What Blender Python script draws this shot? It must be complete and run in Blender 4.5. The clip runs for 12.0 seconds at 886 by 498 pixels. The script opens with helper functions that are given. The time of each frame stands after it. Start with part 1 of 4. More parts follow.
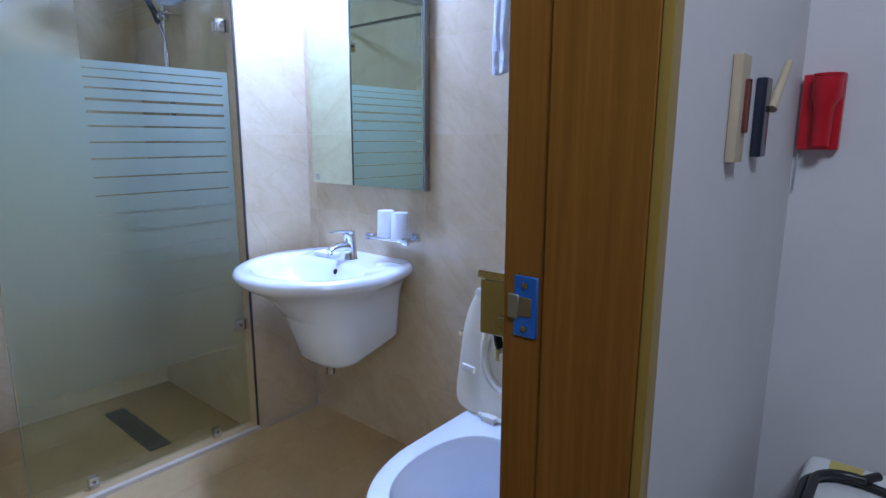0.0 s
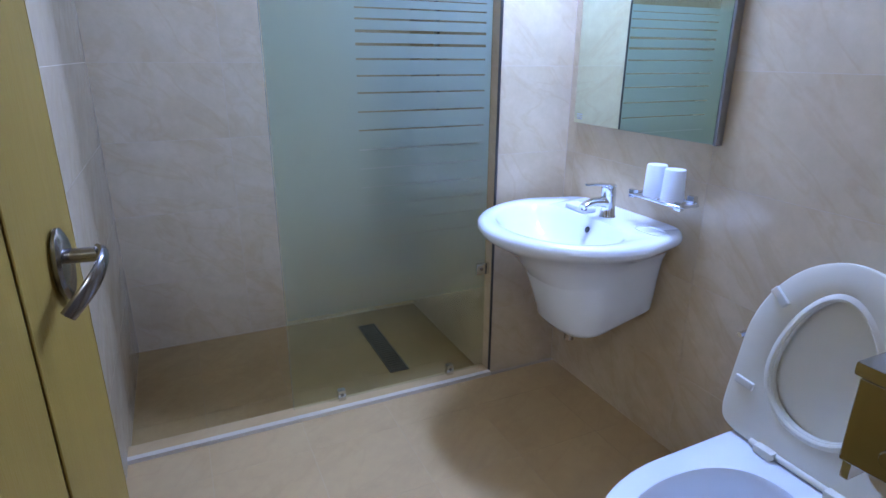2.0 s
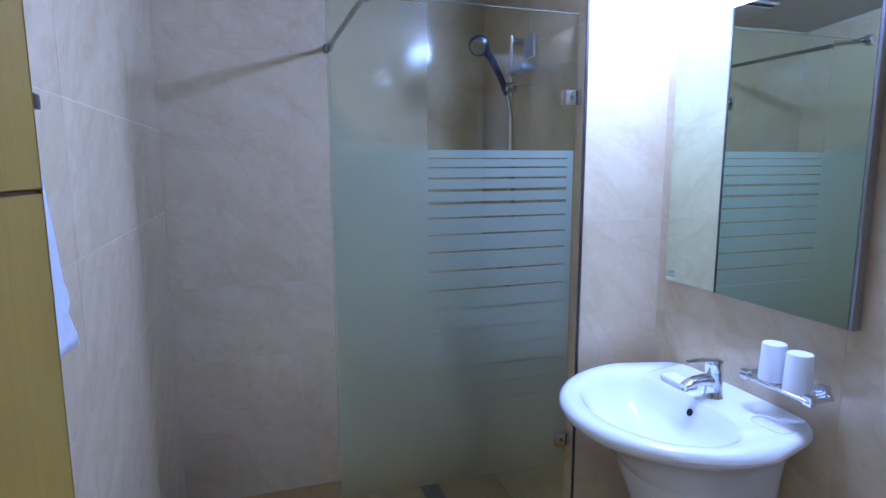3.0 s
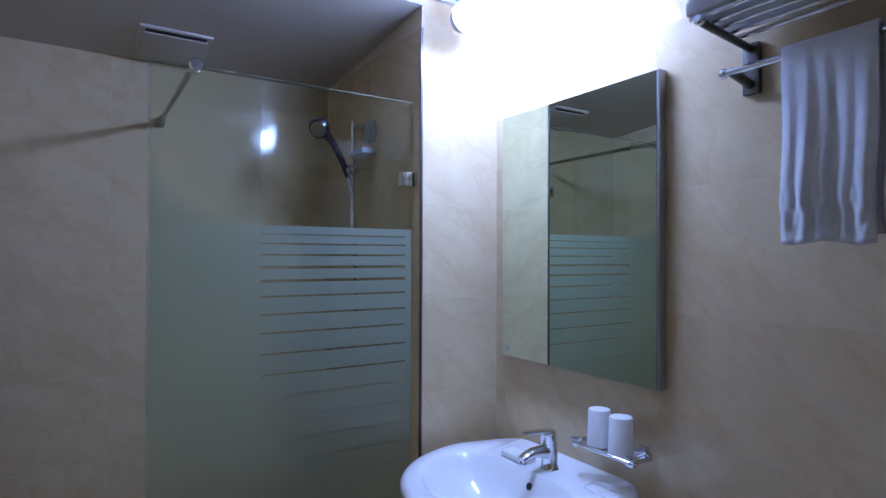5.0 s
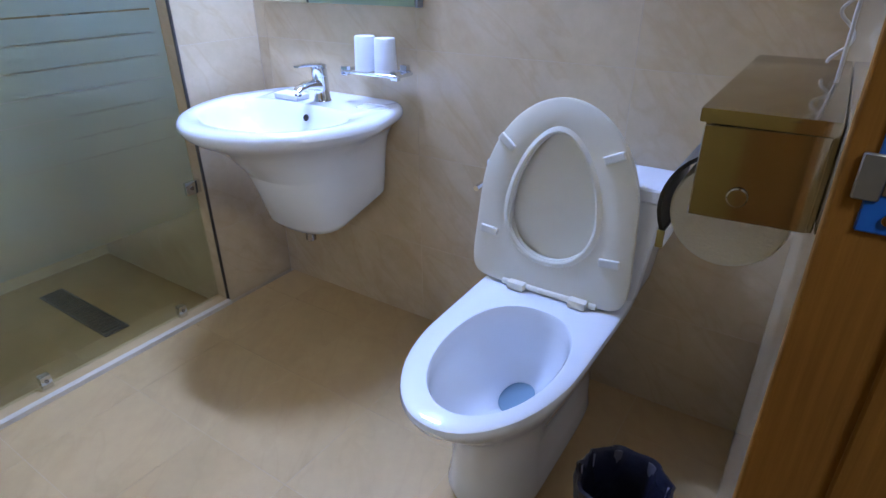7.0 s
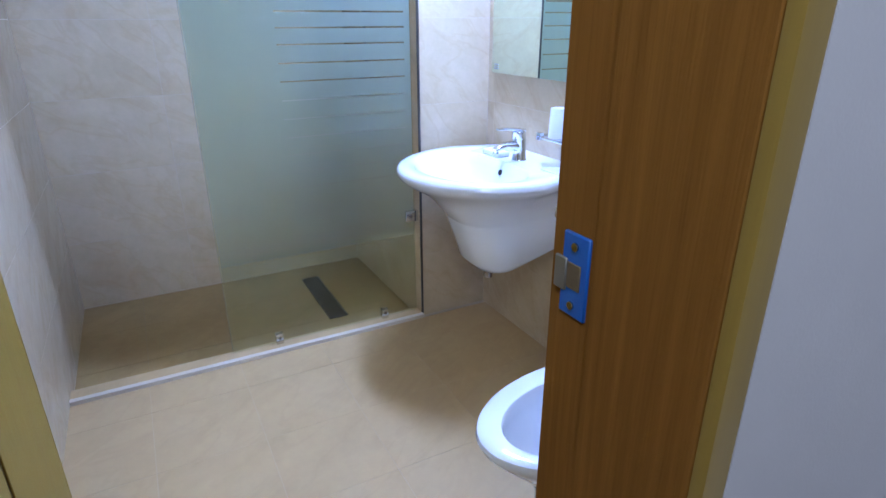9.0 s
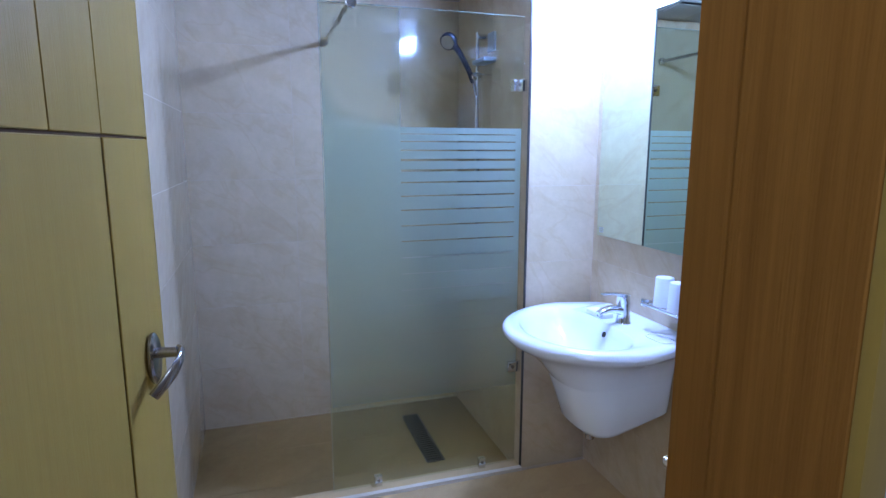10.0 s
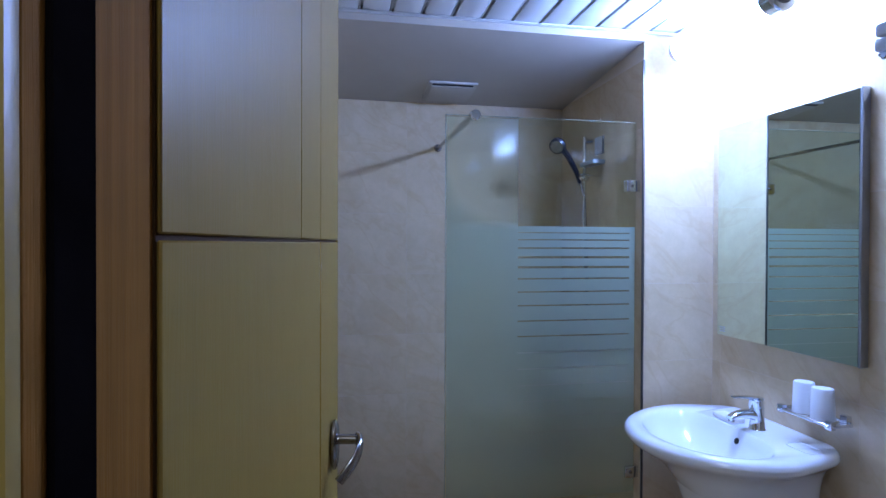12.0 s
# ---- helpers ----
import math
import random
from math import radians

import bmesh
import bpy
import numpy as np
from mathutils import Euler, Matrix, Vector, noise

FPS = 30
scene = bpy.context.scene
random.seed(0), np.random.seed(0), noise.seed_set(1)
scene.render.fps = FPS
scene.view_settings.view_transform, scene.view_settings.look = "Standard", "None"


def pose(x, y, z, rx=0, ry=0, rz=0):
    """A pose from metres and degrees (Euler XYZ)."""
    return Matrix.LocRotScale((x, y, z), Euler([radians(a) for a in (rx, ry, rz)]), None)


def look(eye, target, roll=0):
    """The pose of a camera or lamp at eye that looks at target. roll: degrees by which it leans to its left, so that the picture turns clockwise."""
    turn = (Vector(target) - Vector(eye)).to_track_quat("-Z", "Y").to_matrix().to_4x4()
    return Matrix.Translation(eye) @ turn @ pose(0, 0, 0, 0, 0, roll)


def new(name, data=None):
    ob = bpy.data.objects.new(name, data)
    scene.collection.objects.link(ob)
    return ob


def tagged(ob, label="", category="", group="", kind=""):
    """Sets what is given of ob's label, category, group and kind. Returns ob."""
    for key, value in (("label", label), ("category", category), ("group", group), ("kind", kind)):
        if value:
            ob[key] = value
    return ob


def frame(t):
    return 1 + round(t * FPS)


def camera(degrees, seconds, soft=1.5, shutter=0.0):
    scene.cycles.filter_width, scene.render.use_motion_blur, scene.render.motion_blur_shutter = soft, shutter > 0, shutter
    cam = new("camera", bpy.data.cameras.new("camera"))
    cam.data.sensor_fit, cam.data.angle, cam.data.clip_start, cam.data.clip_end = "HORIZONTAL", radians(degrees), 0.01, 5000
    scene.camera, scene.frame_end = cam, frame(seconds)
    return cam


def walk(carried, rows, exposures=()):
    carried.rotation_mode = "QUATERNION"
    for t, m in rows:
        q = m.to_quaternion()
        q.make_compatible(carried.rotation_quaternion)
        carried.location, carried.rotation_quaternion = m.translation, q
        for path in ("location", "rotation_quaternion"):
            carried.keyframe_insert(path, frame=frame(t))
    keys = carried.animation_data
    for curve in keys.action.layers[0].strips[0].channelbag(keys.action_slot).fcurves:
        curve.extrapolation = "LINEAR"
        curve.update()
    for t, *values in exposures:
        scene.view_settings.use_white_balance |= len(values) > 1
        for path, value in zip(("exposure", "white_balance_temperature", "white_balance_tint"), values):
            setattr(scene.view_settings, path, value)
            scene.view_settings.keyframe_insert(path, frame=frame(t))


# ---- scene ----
cam = camera(75.7, 12.0, soft=1.5)
PATH = [
    (0, (0.147, 0.097, 1.26), (-1.123, 1.595, 0.881), 0.1),
    (0.5, (0.092, 0.152, 1.234), (-1.286, 1.518, 0.745), 0.3),
    (1, (0.04, 0.205, 1.214), (-1.409, 1.434, 0.593), 0.2),
    (1.5, (-0.005, 0.233, 1.277), (-1.606, 1.238, 0.626), 0.2),
    (2, (-0.081, 0.238, 1.312), (-1.799, 1.037, 0.671), 0.4),
    (2.5, (-0.225, 0.228, 1.406), (-2.027, 0.907, 0.868), 0.1),
    (3, (-0.299, 0.294, 1.475), (-2.177, 0.916, 1.177), -0.1),
    (3.2, (-0.319, 0.318, 1.482), (-2.211, 0.93, 1.271), -0.0),
    (4.8, (-0.3, 0.365, 1.46), (-2.061, 1.311, 1.528), 0.1),
    (4.9, (-0.296, 0.365, 1.436), (-2.025, 1.369, 1.489), 0.5),
    (5, (-0.295, 0.361, 1.423), (-1.981, 1.436, 1.45), 0.2),
    (5.2, (-0.296, 0.357, 1.421), (-1.882, 1.575, 1.383), 0.7),
    (5.5, (-0.3, 0.303, 1.353), (-1.713, 1.709, 1.185), 0.1),
    (6, (-0.266, 0.258, 1.287), (-1.488, 1.786, 0.871), 0.1),
    (6.5, (-0.246, 0.238, 1.229), (-1.329, 1.779, 0.558), -0.2),
    (7, (-0.226, 0.222, 1.189), (-1.213, 1.71, 0.288), -0.4),
    (7.2, (-0.217, 0.212, 1.18), (-1.168, 1.672, 0.197), -0.6),
    (8.8, (0.104, 0.347, 1.229), (-1.452, 1.329, 0.447), -0.6),
    (9, (0.136, 0.339, 1.263), (-1.508, 1.205, 0.524), -0.2),
    (9.5, (0.177, 0.301, 1.342), (-1.612, 0.99, 0.77), 0.3),
    (10, (0.186, 0.282, 1.427), (-1.69, 0.884, 1.086), 0.1),
    (10.5, (0.199, 0.243, 1.454), (-1.72, 0.79, 1.307), -0.0),
    (11, (0.202, 0.219, 1.455), (-1.727, 0.742, 1.379), -0.0),
    (11.5, (0.217, 0.151, 1.449), (-1.724, 0.629, 1.412), 0.0),
    (12, (0.209, 0.093, 1.444), (-1.757, 0.456, 1.425), 0.2),
]
EXPOSURES = [
    (0.0, 0.10, 6450, 10), (0.5, 0.17, 6650, 10), (1.0, 0.33, 6650, 12), (1.5, 0.31, 6500, 12), (2.0, 0.09, 6350, 12), (2.5, -0.09, 6200, 12), (3.0, -0.24, 6250, 14),
    (4.8, -0.95, 6750, 13), (5.1, -1.07, 7100, 13), (5.6, -0.62, 7150, 12), (6.0, -0.27, 7400, 12), (6.5, 0.12, 7050, 12), (7.2, 0.26, 6700, 11),
    (8.8, 0.54, 6300, 11), (9.5, 0.35, 6200, 11), (10.0, 0.13, 5950, 12), (10.5, -0.10, 5900, 12), (11.0, -0.19, 5750, 12), (12.0, -0.45, 6100, 13),
]
walk(cam, [(t, look(eye, target, roll)) for t, eye, target, roll in PATH], EXPOSURES)

# ---- plan, metres ----
XB, XP, XG, XD, XH = -2.867, -1.984, -2.025, -0.208, -0.042   # shower back wall, pier face, glass, door wall inside, door wall hall side
YS, YP, YL = 1.674, 1.348, -0.053                               # basin wall, shower side wall, wall behind the door
ZC, ZS, ZF = 2.322, 2.214, -0.03                                # room ceiling, shower soffit, shower floor
JY0, JY1 = -0.03, 0.622                                         # door opening
HY0, HY1, HX1, HZ, HC = -1.3, 1.28, 2.2, 0.04, 2.42             # hall

# ---- world and light ----
world = bpy.data.worlds.new("world")
scene.world = world
world.use_nodes = True
world.node_tree.nodes["Background"].inputs[0].default_value = (0.5, 0.56, 0.68, 1)
world.node_tree.nodes["Background"].inputs[1].default_value = 0.1


def area(name, m, sx, sy, watts, colour):
    d = bpy.data.lights.new(name, "AREA")
    d.shape, d.size, d.size_y, d.energy, d.color = "RECTANGLE", sx, sy, watts, colour
    ob = new(name, d)
    ob.matrix_world = m
    return ob


LAMP = 250.0
area("hall_lamp", look((0.55, 0.0, HC - 0.06), (0.0, 0.7, 1.5)), 0.4, 0.4, 18.5, (0.65, 0.79, 1.0))


# ---- materials ----
def mat(name, colour, rough=0.5, metal=0.0, spec=0.5, var=None, scale=8.0, amount=0.5, bump=0.0, bump_scale=60.0, stretch=(1, 1, 1), own=False, coat=0.0, sheen=0.0):
    """Principled paint, with two scales of variation towards the colour var and fine relief."""
    m = bpy.data.materials.new(name)
    m.use_nodes = True
    nt = m.node_tree
    p = nt.nodes["Principled BSDF"]
    p.inputs["Base Color"].default_value = (*colour, 1)
    p.inputs["Roughness"].default_value = rough
    p.inputs["Metallic"].default_value = metal
    p.inputs["Specular IOR Level"].default_value = spec
    p.inputs["Coat Weight"].default_value = coat
    p.inputs["Coat Roughness"].default_value = 0.08
    p.inputs["Sheen Weight"].default_value = sheen
    if var is None and bump == 0:
        return m
    tc = nt.nodes.new("ShaderNodeTexCoord")
    vec = tc.outputs["Object"]
    if own:
        oi = nt.nodes.new("ShaderNodeObjectInfo")
        mul = nt.nodes.new("ShaderNodeMath")
        mul.operation = "MULTIPLY"
        mul.inputs[1].default_value = 37.0
        nt.links.new(oi.outputs["Random"], mul.inputs[0])
        add = nt.nodes.new("ShaderNodeVectorMath")
        nt.links.new(vec, add.inputs[0])
        nt.links.new(mul.outputs[0], add.inputs[1])
        vec = add.outputs[0]
    mp = nt.nodes.new("ShaderNodeMapping")
    mp.inputs["Scale"].default_value = stretch
    nt.links.new(vec, mp.inputs["Vector"])
    vec = mp.outputs[0]
    if var is not None:
        n1 = nt.nodes.new("ShaderNodeTexNoise")
        n1.inputs["Scale"].default_value, n1.inputs["Detail"].default_value, n1.inputs["Distortion"].default_value = scale, 6, 0.6
        n2 = nt.nodes.new("ShaderNodeTexNoise")
        n2.inputs["Scale"].default_value, n2.inputs["Detail"].default_value = scale * 7, 4
        mix = nt.nodes.new("ShaderNodeMath")
        mix.operation = "MULTIPLY_ADD"
        mix.inputs[1].default_value = 0.35
        nt.links.new(vec, n1.inputs["Vector"])
        nt.links.new(vec, n2.inputs["Vector"])
        nt.links.new(n2.outputs[0], mix.inputs[0])
        nt.links.new(n1.outputs[0], mix.inputs[2])
        r = nt.nodes.new("ShaderNodeMapRange")
        r.inputs[1].default_value, r.inputs[2].default_value, r.inputs[4].default_value = 0.45, 0.95, amount
        nt.links.new(mix.outputs[0], r.inputs[0])
        c = nt.nodes.new("ShaderNodeMix")
        c.data_type = "RGBA"
        c.inputs[6].default_value, c.inputs[7].default_value = (*colour, 1), (*var, 1)
        nt.links.new(r.outputs[0], c.inputs[0])
        nt.links.new(c.outputs[2], p.inputs["Base Color"])
    if bump > 0:
        n3 = nt.nodes.new("ShaderNodeTexNoise")
        n3.inputs["Scale"].default_value, n3.inputs["Detail"].default_value = bump_scale, 5
        nt.links.new(vec, n3.inputs["Vector"])
        b = nt.nodes.new("ShaderNodeBump")
        b.inputs["Strength"].default_value, b.inputs["Distance"].default_value = bump, 0.004
        nt.links.new(n3.outputs[0], b.inputs["Height"])
        nt.links.new(b.outputs[0], p.inputs["Normal"])
    return m


def marble(name, base, vein, cloud, rough, spec, fleck_amount=0.05):
    """Glazed tile printed as marble: soft clouds and thin slanting veins, another part of the print on each tile."""
    m = bpy.data.materials.new(name)
    m.use_nodes = True
    nt = m.node_tree
    N, L = nt.nodes.new, nt.links.new
    p = nt.nodes["Principled BSDF"]
    p.inputs["Roughness"].default_value, p.inputs["Specular IOR Level"].default_value = rough, spec
    tc, oi = N("ShaderNodeTexCoord"), N("ShaderNodeObjectInfo")
    mul = N("ShaderNodeVectorMath")
    mul.operation = "MULTIPLY"
    mul.inputs[1].default_value = (31.0, 17.0, 23.0)
    L(oi.outputs["Random"], mul.inputs[0])
    add = N("ShaderNodeVectorMath")
    L(tc.outputs["Object"], add.inputs[0])
    L(mul.outputs[0], add.inputs[1])
    mp = N("ShaderNodeMapping")
    mp.inputs["Rotation"].default_value = (radians(38), radians(-38), radians(20))
    L(add.outputs[0], mp.inputs["Vector"])
    st = N("ShaderNodeVectorMath")
    st.operation = "MULTIPLY"
    st.inputs[1].default_value = (0.75, 0.9, 2.6)
    L(mp.outputs[0], st.inputs[0])
    mp = st
    cloud_n = N("ShaderNodeTexNoise")
    cloud_n.inputs["Scale"].default_value, cloud_n.inputs["Detail"].default_value, cloud_n.inputs["Distortion"].default_value = 3.2, 7, 0.8
    L(mp.outputs[0], cloud_n.inputs["Vector"])
    r1 = N("ShaderNodeMapRange")
    r1.inputs[1].default_value, r1.inputs[2].default_value, r1.inputs[4].default_value = 0.35, 0.72, 0.75
    L(cloud_n.outputs[0], r1.inputs[0])
    c1 = N("ShaderNodeMix")
    c1.data_type = "RGBA"
    c1.inputs[6].default_value, c1.inputs[7].default_value = (*base, 1), (*cloud, 1)
    L(r1.outputs[0], c1.inputs[0])
    fleck = N("ShaderNodeTexNoise")
    fleck.inputs["Scale"].default_value, fleck.inputs["Detail"].default_value, fleck.inputs["Roughness"].default_value = 22.0, 6, 0.65
    L(add.outputs[0], fleck.inputs["Vector"])
    r3 = N("ShaderNodeMapRange")
    r3.inputs[1].default_value, r3.inputs[2].default_value, r3.inputs[3].default_value, r3.inputs[4].default_value = 0.35, 0.7, 1.0 - fleck_amount, 1.0 + fleck_amount
    L(fleck.outputs[0], r3.inputs[0])
    mott = N("ShaderNodeVectorMath")
    mott.operation = "SCALE"
    L(c1.outputs[2], mott.inputs[0])
    L(r3.outputs[0], mott.inputs["Scale"])
    vein_n = N("ShaderNodeTexNoise")
    vein_n.inputs["Scale"].default_value, vein_n.inputs["Detail"].default_value, vein_n.inputs["Distortion"].default_value = 3.4, 5, 0.8
    L(mp.outputs[0], vein_n.inputs["Vector"])
    sub = N("ShaderNodeMath")
    sub.operation = "SUBTRACT"
    sub.inputs[1].default_value = 0.5
    L(vein_n.outputs[0], sub.inputs[0])
    ab = N("ShaderNodeMath")
    ab.operation = "ABSOLUTE"
    L(sub.outputs[0], ab.inputs[0])
    r2 = N("ShaderNodeMapRange")
    r2.inputs[1].default_value, r2.inputs[2].default_value, r2.inputs[3].default_value, r2.inputs[4].default_value = 0.0, 0.040, 0.17, 0.0
    L(ab.outputs[0], r2.inputs[0])
    c2 = N("ShaderNodeMix")
    c2.data_type = "RGBA"
    c2.inputs[7].default_value = (*vein, 1)
    L(mott.outputs[0], c2.inputs[6])
    L(r2.outputs[0], c2.inputs[0])
    L(c2.outputs[2], p.inputs["Base Color"])
    fine = N("ShaderNodeTexNoise")
    fine.inputs["Scale"].default_value, fine.inputs["Detail"].default_value = 16.0, 5
    L(add.outputs[0], fine.inputs["Vector"])
    b = N("ShaderNodeBump")
    b.inputs["Strength"].default_value, b.inputs["Distance"].default_value = 0.06, 0.006
    L(fine.outputs[0], b.inputs["Height"])
    L(b.outputs[0], p.inputs["Normal"])
    return m


def clear(name, tint, gloss_rough=0.01):
    """Thin clear glass: tinted, see-through, with Fresnel gloss."""
    m = bpy.data.materials.new(name)
    m.use_nodes = True
    nt = m.node_tree
    nt.nodes.remove(nt.nodes["Principled BSDF"])
    out = nt.nodes["Material Output"]
    tr, gl, lw, pw, fr, mx = (nt.nodes.new(k) for k in ("ShaderNodeBsdfTransparent", "ShaderNodeBsdfGlossy", "ShaderNodeLayerWeight", "ShaderNodeMath", "ShaderNodeMath", "ShaderNodeMixShader"))
    tr.inputs[0].default_value = (*tint, 1)
    gl.inputs["Roughness"].default_value = gloss_rough
    lw.inputs[0].default_value = 0.5
    pw.operation, fr.operation = "POWER", "MULTIPLY_ADD"
    pw.inputs[1].default_value, fr.inputs[1].default_value, fr.inputs[2].default_value = 5.0, 0.9, 0.045
    nt.links.new(lw.outputs["Facing"], pw.inputs[0])
    nt.links.new(pw.outputs[0], fr.inputs[0])
    nt.links.new(fr.outputs[0], mx.inputs[0])
    nt.links.new(tr.outputs[0], mx.inputs[1])
    nt.links.new(gl.outputs[0], mx.inputs[2])
    nt.links.new(mx.outputs[0], out.inputs[0])
    return m


def frost(name, z_low, z_full, z_top, z_end, strength, front, front_far, through_c):
    """Sandblasted film: see-through share falls off towards its lower and upper ends."""
    m = bpy.data.materials.new(name)
    m.use_nodes = True
    nt = m.node_tree
    nt.nodes.remove(nt.nodes["Principled BSDF"])
    N, L = nt.nodes.new, nt.links.new
    out = nt.nodes["Material Output"]
    tc, sep = N("ShaderNodeTexCoord"), N("ShaderNodeSeparateXYZ")
    L(tc.outputs["Object"], sep.inputs[0])
    lo, hi, mu = N("ShaderNodeMapRange"), N("ShaderNodeMapRange"), N("ShaderNodeMath")
    lo.interpolation_type = hi.interpolation_type = "SMOOTHSTEP"
    lo.inputs[1].default_value, lo.inputs[2].default_value = z_low, z_full
    hi.inputs[1].default_value, hi.inputs[2].default_value, hi.inputs[3].default_value, hi.inputs[4].default_value = z_top, z_end, 1.0, 0.0
    side, rise, up = N("ShaderNodeMapRange"), N("ShaderNodeMath"), N("ShaderNodeMath")
    side.inputs[1].default_value, side.inputs[2].default_value, side.inputs[3].default_value, side.inputs[4].default_value = 0.515, 0.815, 0.0, 9.0
    L(sep.outputs[1], side.inputs[0])
    rise.operation, up.operation = "MAXIMUM", "MULTIPLY_ADD"
    over = N("ShaderNodeMath")
    over.operation = "SUBTRACT"
    over.inputs[1].default_value = 1.5
    L(sep.outputs[2], over.inputs[0])
    L(over.outputs[0], rise.inputs[0])
    rise.inputs[1].default_value = 0.0
    L(rise.outputs[0], up.inputs[0])
    L(side.outputs[0], up.inputs[1])
    L(sep.outputs[2], up.inputs[2])
    L(sep.outputs[2], lo.inputs[0])
    L(up.outputs[0], hi.inputs[0])
    mu.operation = "MULTIPLY"
    L(lo.outputs[0], mu.inputs[0])
    L(hi.outputs[0], mu.inputs[1])
    m2 = N("ShaderNodeMath")
    m2.operation = "MULTIPLY"
    m2.inputs[1].default_value = strength
    L(mu.outputs[0], m2.inputs[0])
    tr, di, tl, a, mx = N("ShaderNodeBsdfRefraction"), N("ShaderNodeBsdfDiffuse"), N("ShaderNodeBsdfTranslucent"), N("ShaderNodeMixShader"), N("ShaderNodeMixShader")
    bare, blur = N("ShaderNodeBsdfTransparent"), N("ShaderNodeMixShader")
    bare.inputs[0].default_value = (0.97, 0.99, 0.95, 1)
    foot = N("ShaderNodeMapRange")
    foot.inputs[1].default_value, foot.inputs[2].default_value, foot.inputs[3].default_value = 0.22, 1.1, 0.0
    L(sep.outputs[2], foot.inputs[0])
    L(foot.outputs[0], blur.inputs[0])
    L(bare.outputs[0], blur.inputs[1])
    L(tr.outputs[0], blur.inputs[2])
    tr.inputs["Color"].default_value = (0.98, 0.995, 0.97, 1)
    tr.inputs["Roughness"].default_value, tr.inputs["IOR"].default_value = 0.3, 1.004
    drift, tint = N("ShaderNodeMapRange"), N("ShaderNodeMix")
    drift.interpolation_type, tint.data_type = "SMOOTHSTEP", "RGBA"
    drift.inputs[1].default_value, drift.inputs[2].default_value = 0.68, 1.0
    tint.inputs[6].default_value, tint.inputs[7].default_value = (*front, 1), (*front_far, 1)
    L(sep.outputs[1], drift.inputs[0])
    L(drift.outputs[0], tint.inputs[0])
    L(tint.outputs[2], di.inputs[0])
    tl.inputs[0].default_value = (*through_c, 1)
    a.inputs[0].default_value = 0.48
    L(di.outputs[0], a.inputs[1])
    L(tl.outputs[0], a.inputs[2])
    L(m2.outputs[0], mx.inputs[0])
    L(blur.outputs[0], mx.inputs[1])
    L(a.outputs[0], mx.inputs[2])
    L(mx.outputs[0], out.inputs[0])
    return m


def glow(name, colour, strength):
    m = bpy.data.materials.new(name)
    m.use_nodes = True
    p = m.node_tree.nodes["Principled BSDF"]
    p.inputs["Base Color"].default_value = (0.8, 0.8, 0.8, 1)
    p.inputs["Emission Color"].default_value = (*colour, 1)
    p.inputs["Emission Strength"].default_value = strength
    return m


WALL_TILE = marble("wall_tile_glaze", (0.60, 0.470, 0.305), (0.42, 0.25, 0.115), (0.515, 0.385, 0.23), 0.085, 0.5, 0.045)
FLOOR_TILE = marble("floor_tile_glaze", (0.49, 0.325, 0.152), (0.37, 0.23, 0.10), (0.43, 0.28, 0.125), 0.40, 0.25, 0.03)
# matt shower tile, its brown deepened for the screen's shade
SHOWER_TILE = marble("matt_shaded_shower_tile", (0.34, 0.215, 0.085), (0.25, 0.15, 0.055), (0.28, 0.175, 0.068), 0.55, 0.12, 0.05)
GROUT = mat("grout", (0.56, 0.45, 0.325), 0.9, var=(0.49, 0.385, 0.27), scale=10, bump=0.3)
FLOOR_GROUT = mat("floor_grout", (0.50, 0.355, 0.20), 0.8, var=(0.40, 0.30, 0.19), scale=10)
# grout darkened along with the shaded shower tile
SHOWER_GROUT = mat("shaded_shower_grout", (0.30, 0.20, 0.10), 0.85, var=(0.24, 0.15, 0.07), scale=10)
PLASTER = mat("hall_wallpaper", (0.64, 0.61, 0.62), 0.8, var=(0.56, 0.53, 0.54), scale=3, amount=0.6, bump=0.08, bump_scale=300)
HALL_FLOOR = mat("hall_floor_vinyl", (0.32, 0.22, 0.13), 0.5, var=(0.22, 0.14, 0.08), scale=6, stretch=(1, 12, 1))
CEIL_WHITE = mat("ceiling_panel_white", (0.64, 0.64, 0.64), 0.35, var=(0.56, 0.56, 0.55), scale=2, amount=0.5)
# soffit colour lowered below grey-white for the dimness over the shower
SOFFIT = mat("shaded_soffit_paint", (0.46, 0.41, 0.35), 0.45, var=(0.40, 0.35, 0.29), scale=2, amount=0.7)
CERAMIC = mat("white_glazed_ceramic", (0.82, 0.83, 0.84), 0.10, spec=0.6, var=(0.78, 0.79, 0.80), scale=5, amount=0.5, coat=0.5)
SEAT_PLASTIC = mat("cream_seat_plastic", (0.78, 0.72, 0.575), 0.32, var=(0.72, 0.655, 0.50), scale=6, amount=0.6)
CHROME = mat("chrome", (0.72, 0.74, 0.77), 0.10, metal=1.0, var=(0.62, 0.64, 0.66), scale=14, amount=0.6)
STEEL = mat("polished_steel", (0.50, 0.44, 0.34), 0.10, metal=1.0, var=(0.42, 0.36, 0.27), scale=9, amount=0.6)
LIP_METAL = mat("dull_zinc_lip", (0.27, 0.25, 0.22), 0.45, metal=0.7, var=(0.20, 0.18, 0.15), scale=40)
SATIN = mat("satin_nickel", (0.36, 0.33, 0.31), 0.24, metal=1.0, var=(0.26, 0.24, 0.22), scale=20, amount=0.6)
DARK_METAL = mat("dark_metal_trim", (0.10, 0.095, 0.09), 0.35, metal=0.8, var=(0.18, 0.16, 0.14), scale=12)
DRAIN_METAL = mat("stained_drain_steel", (0.10, 0.09, 0.075), 0.45, metal=0.6, var=(0.05, 0.04, 0.03), scale=20)
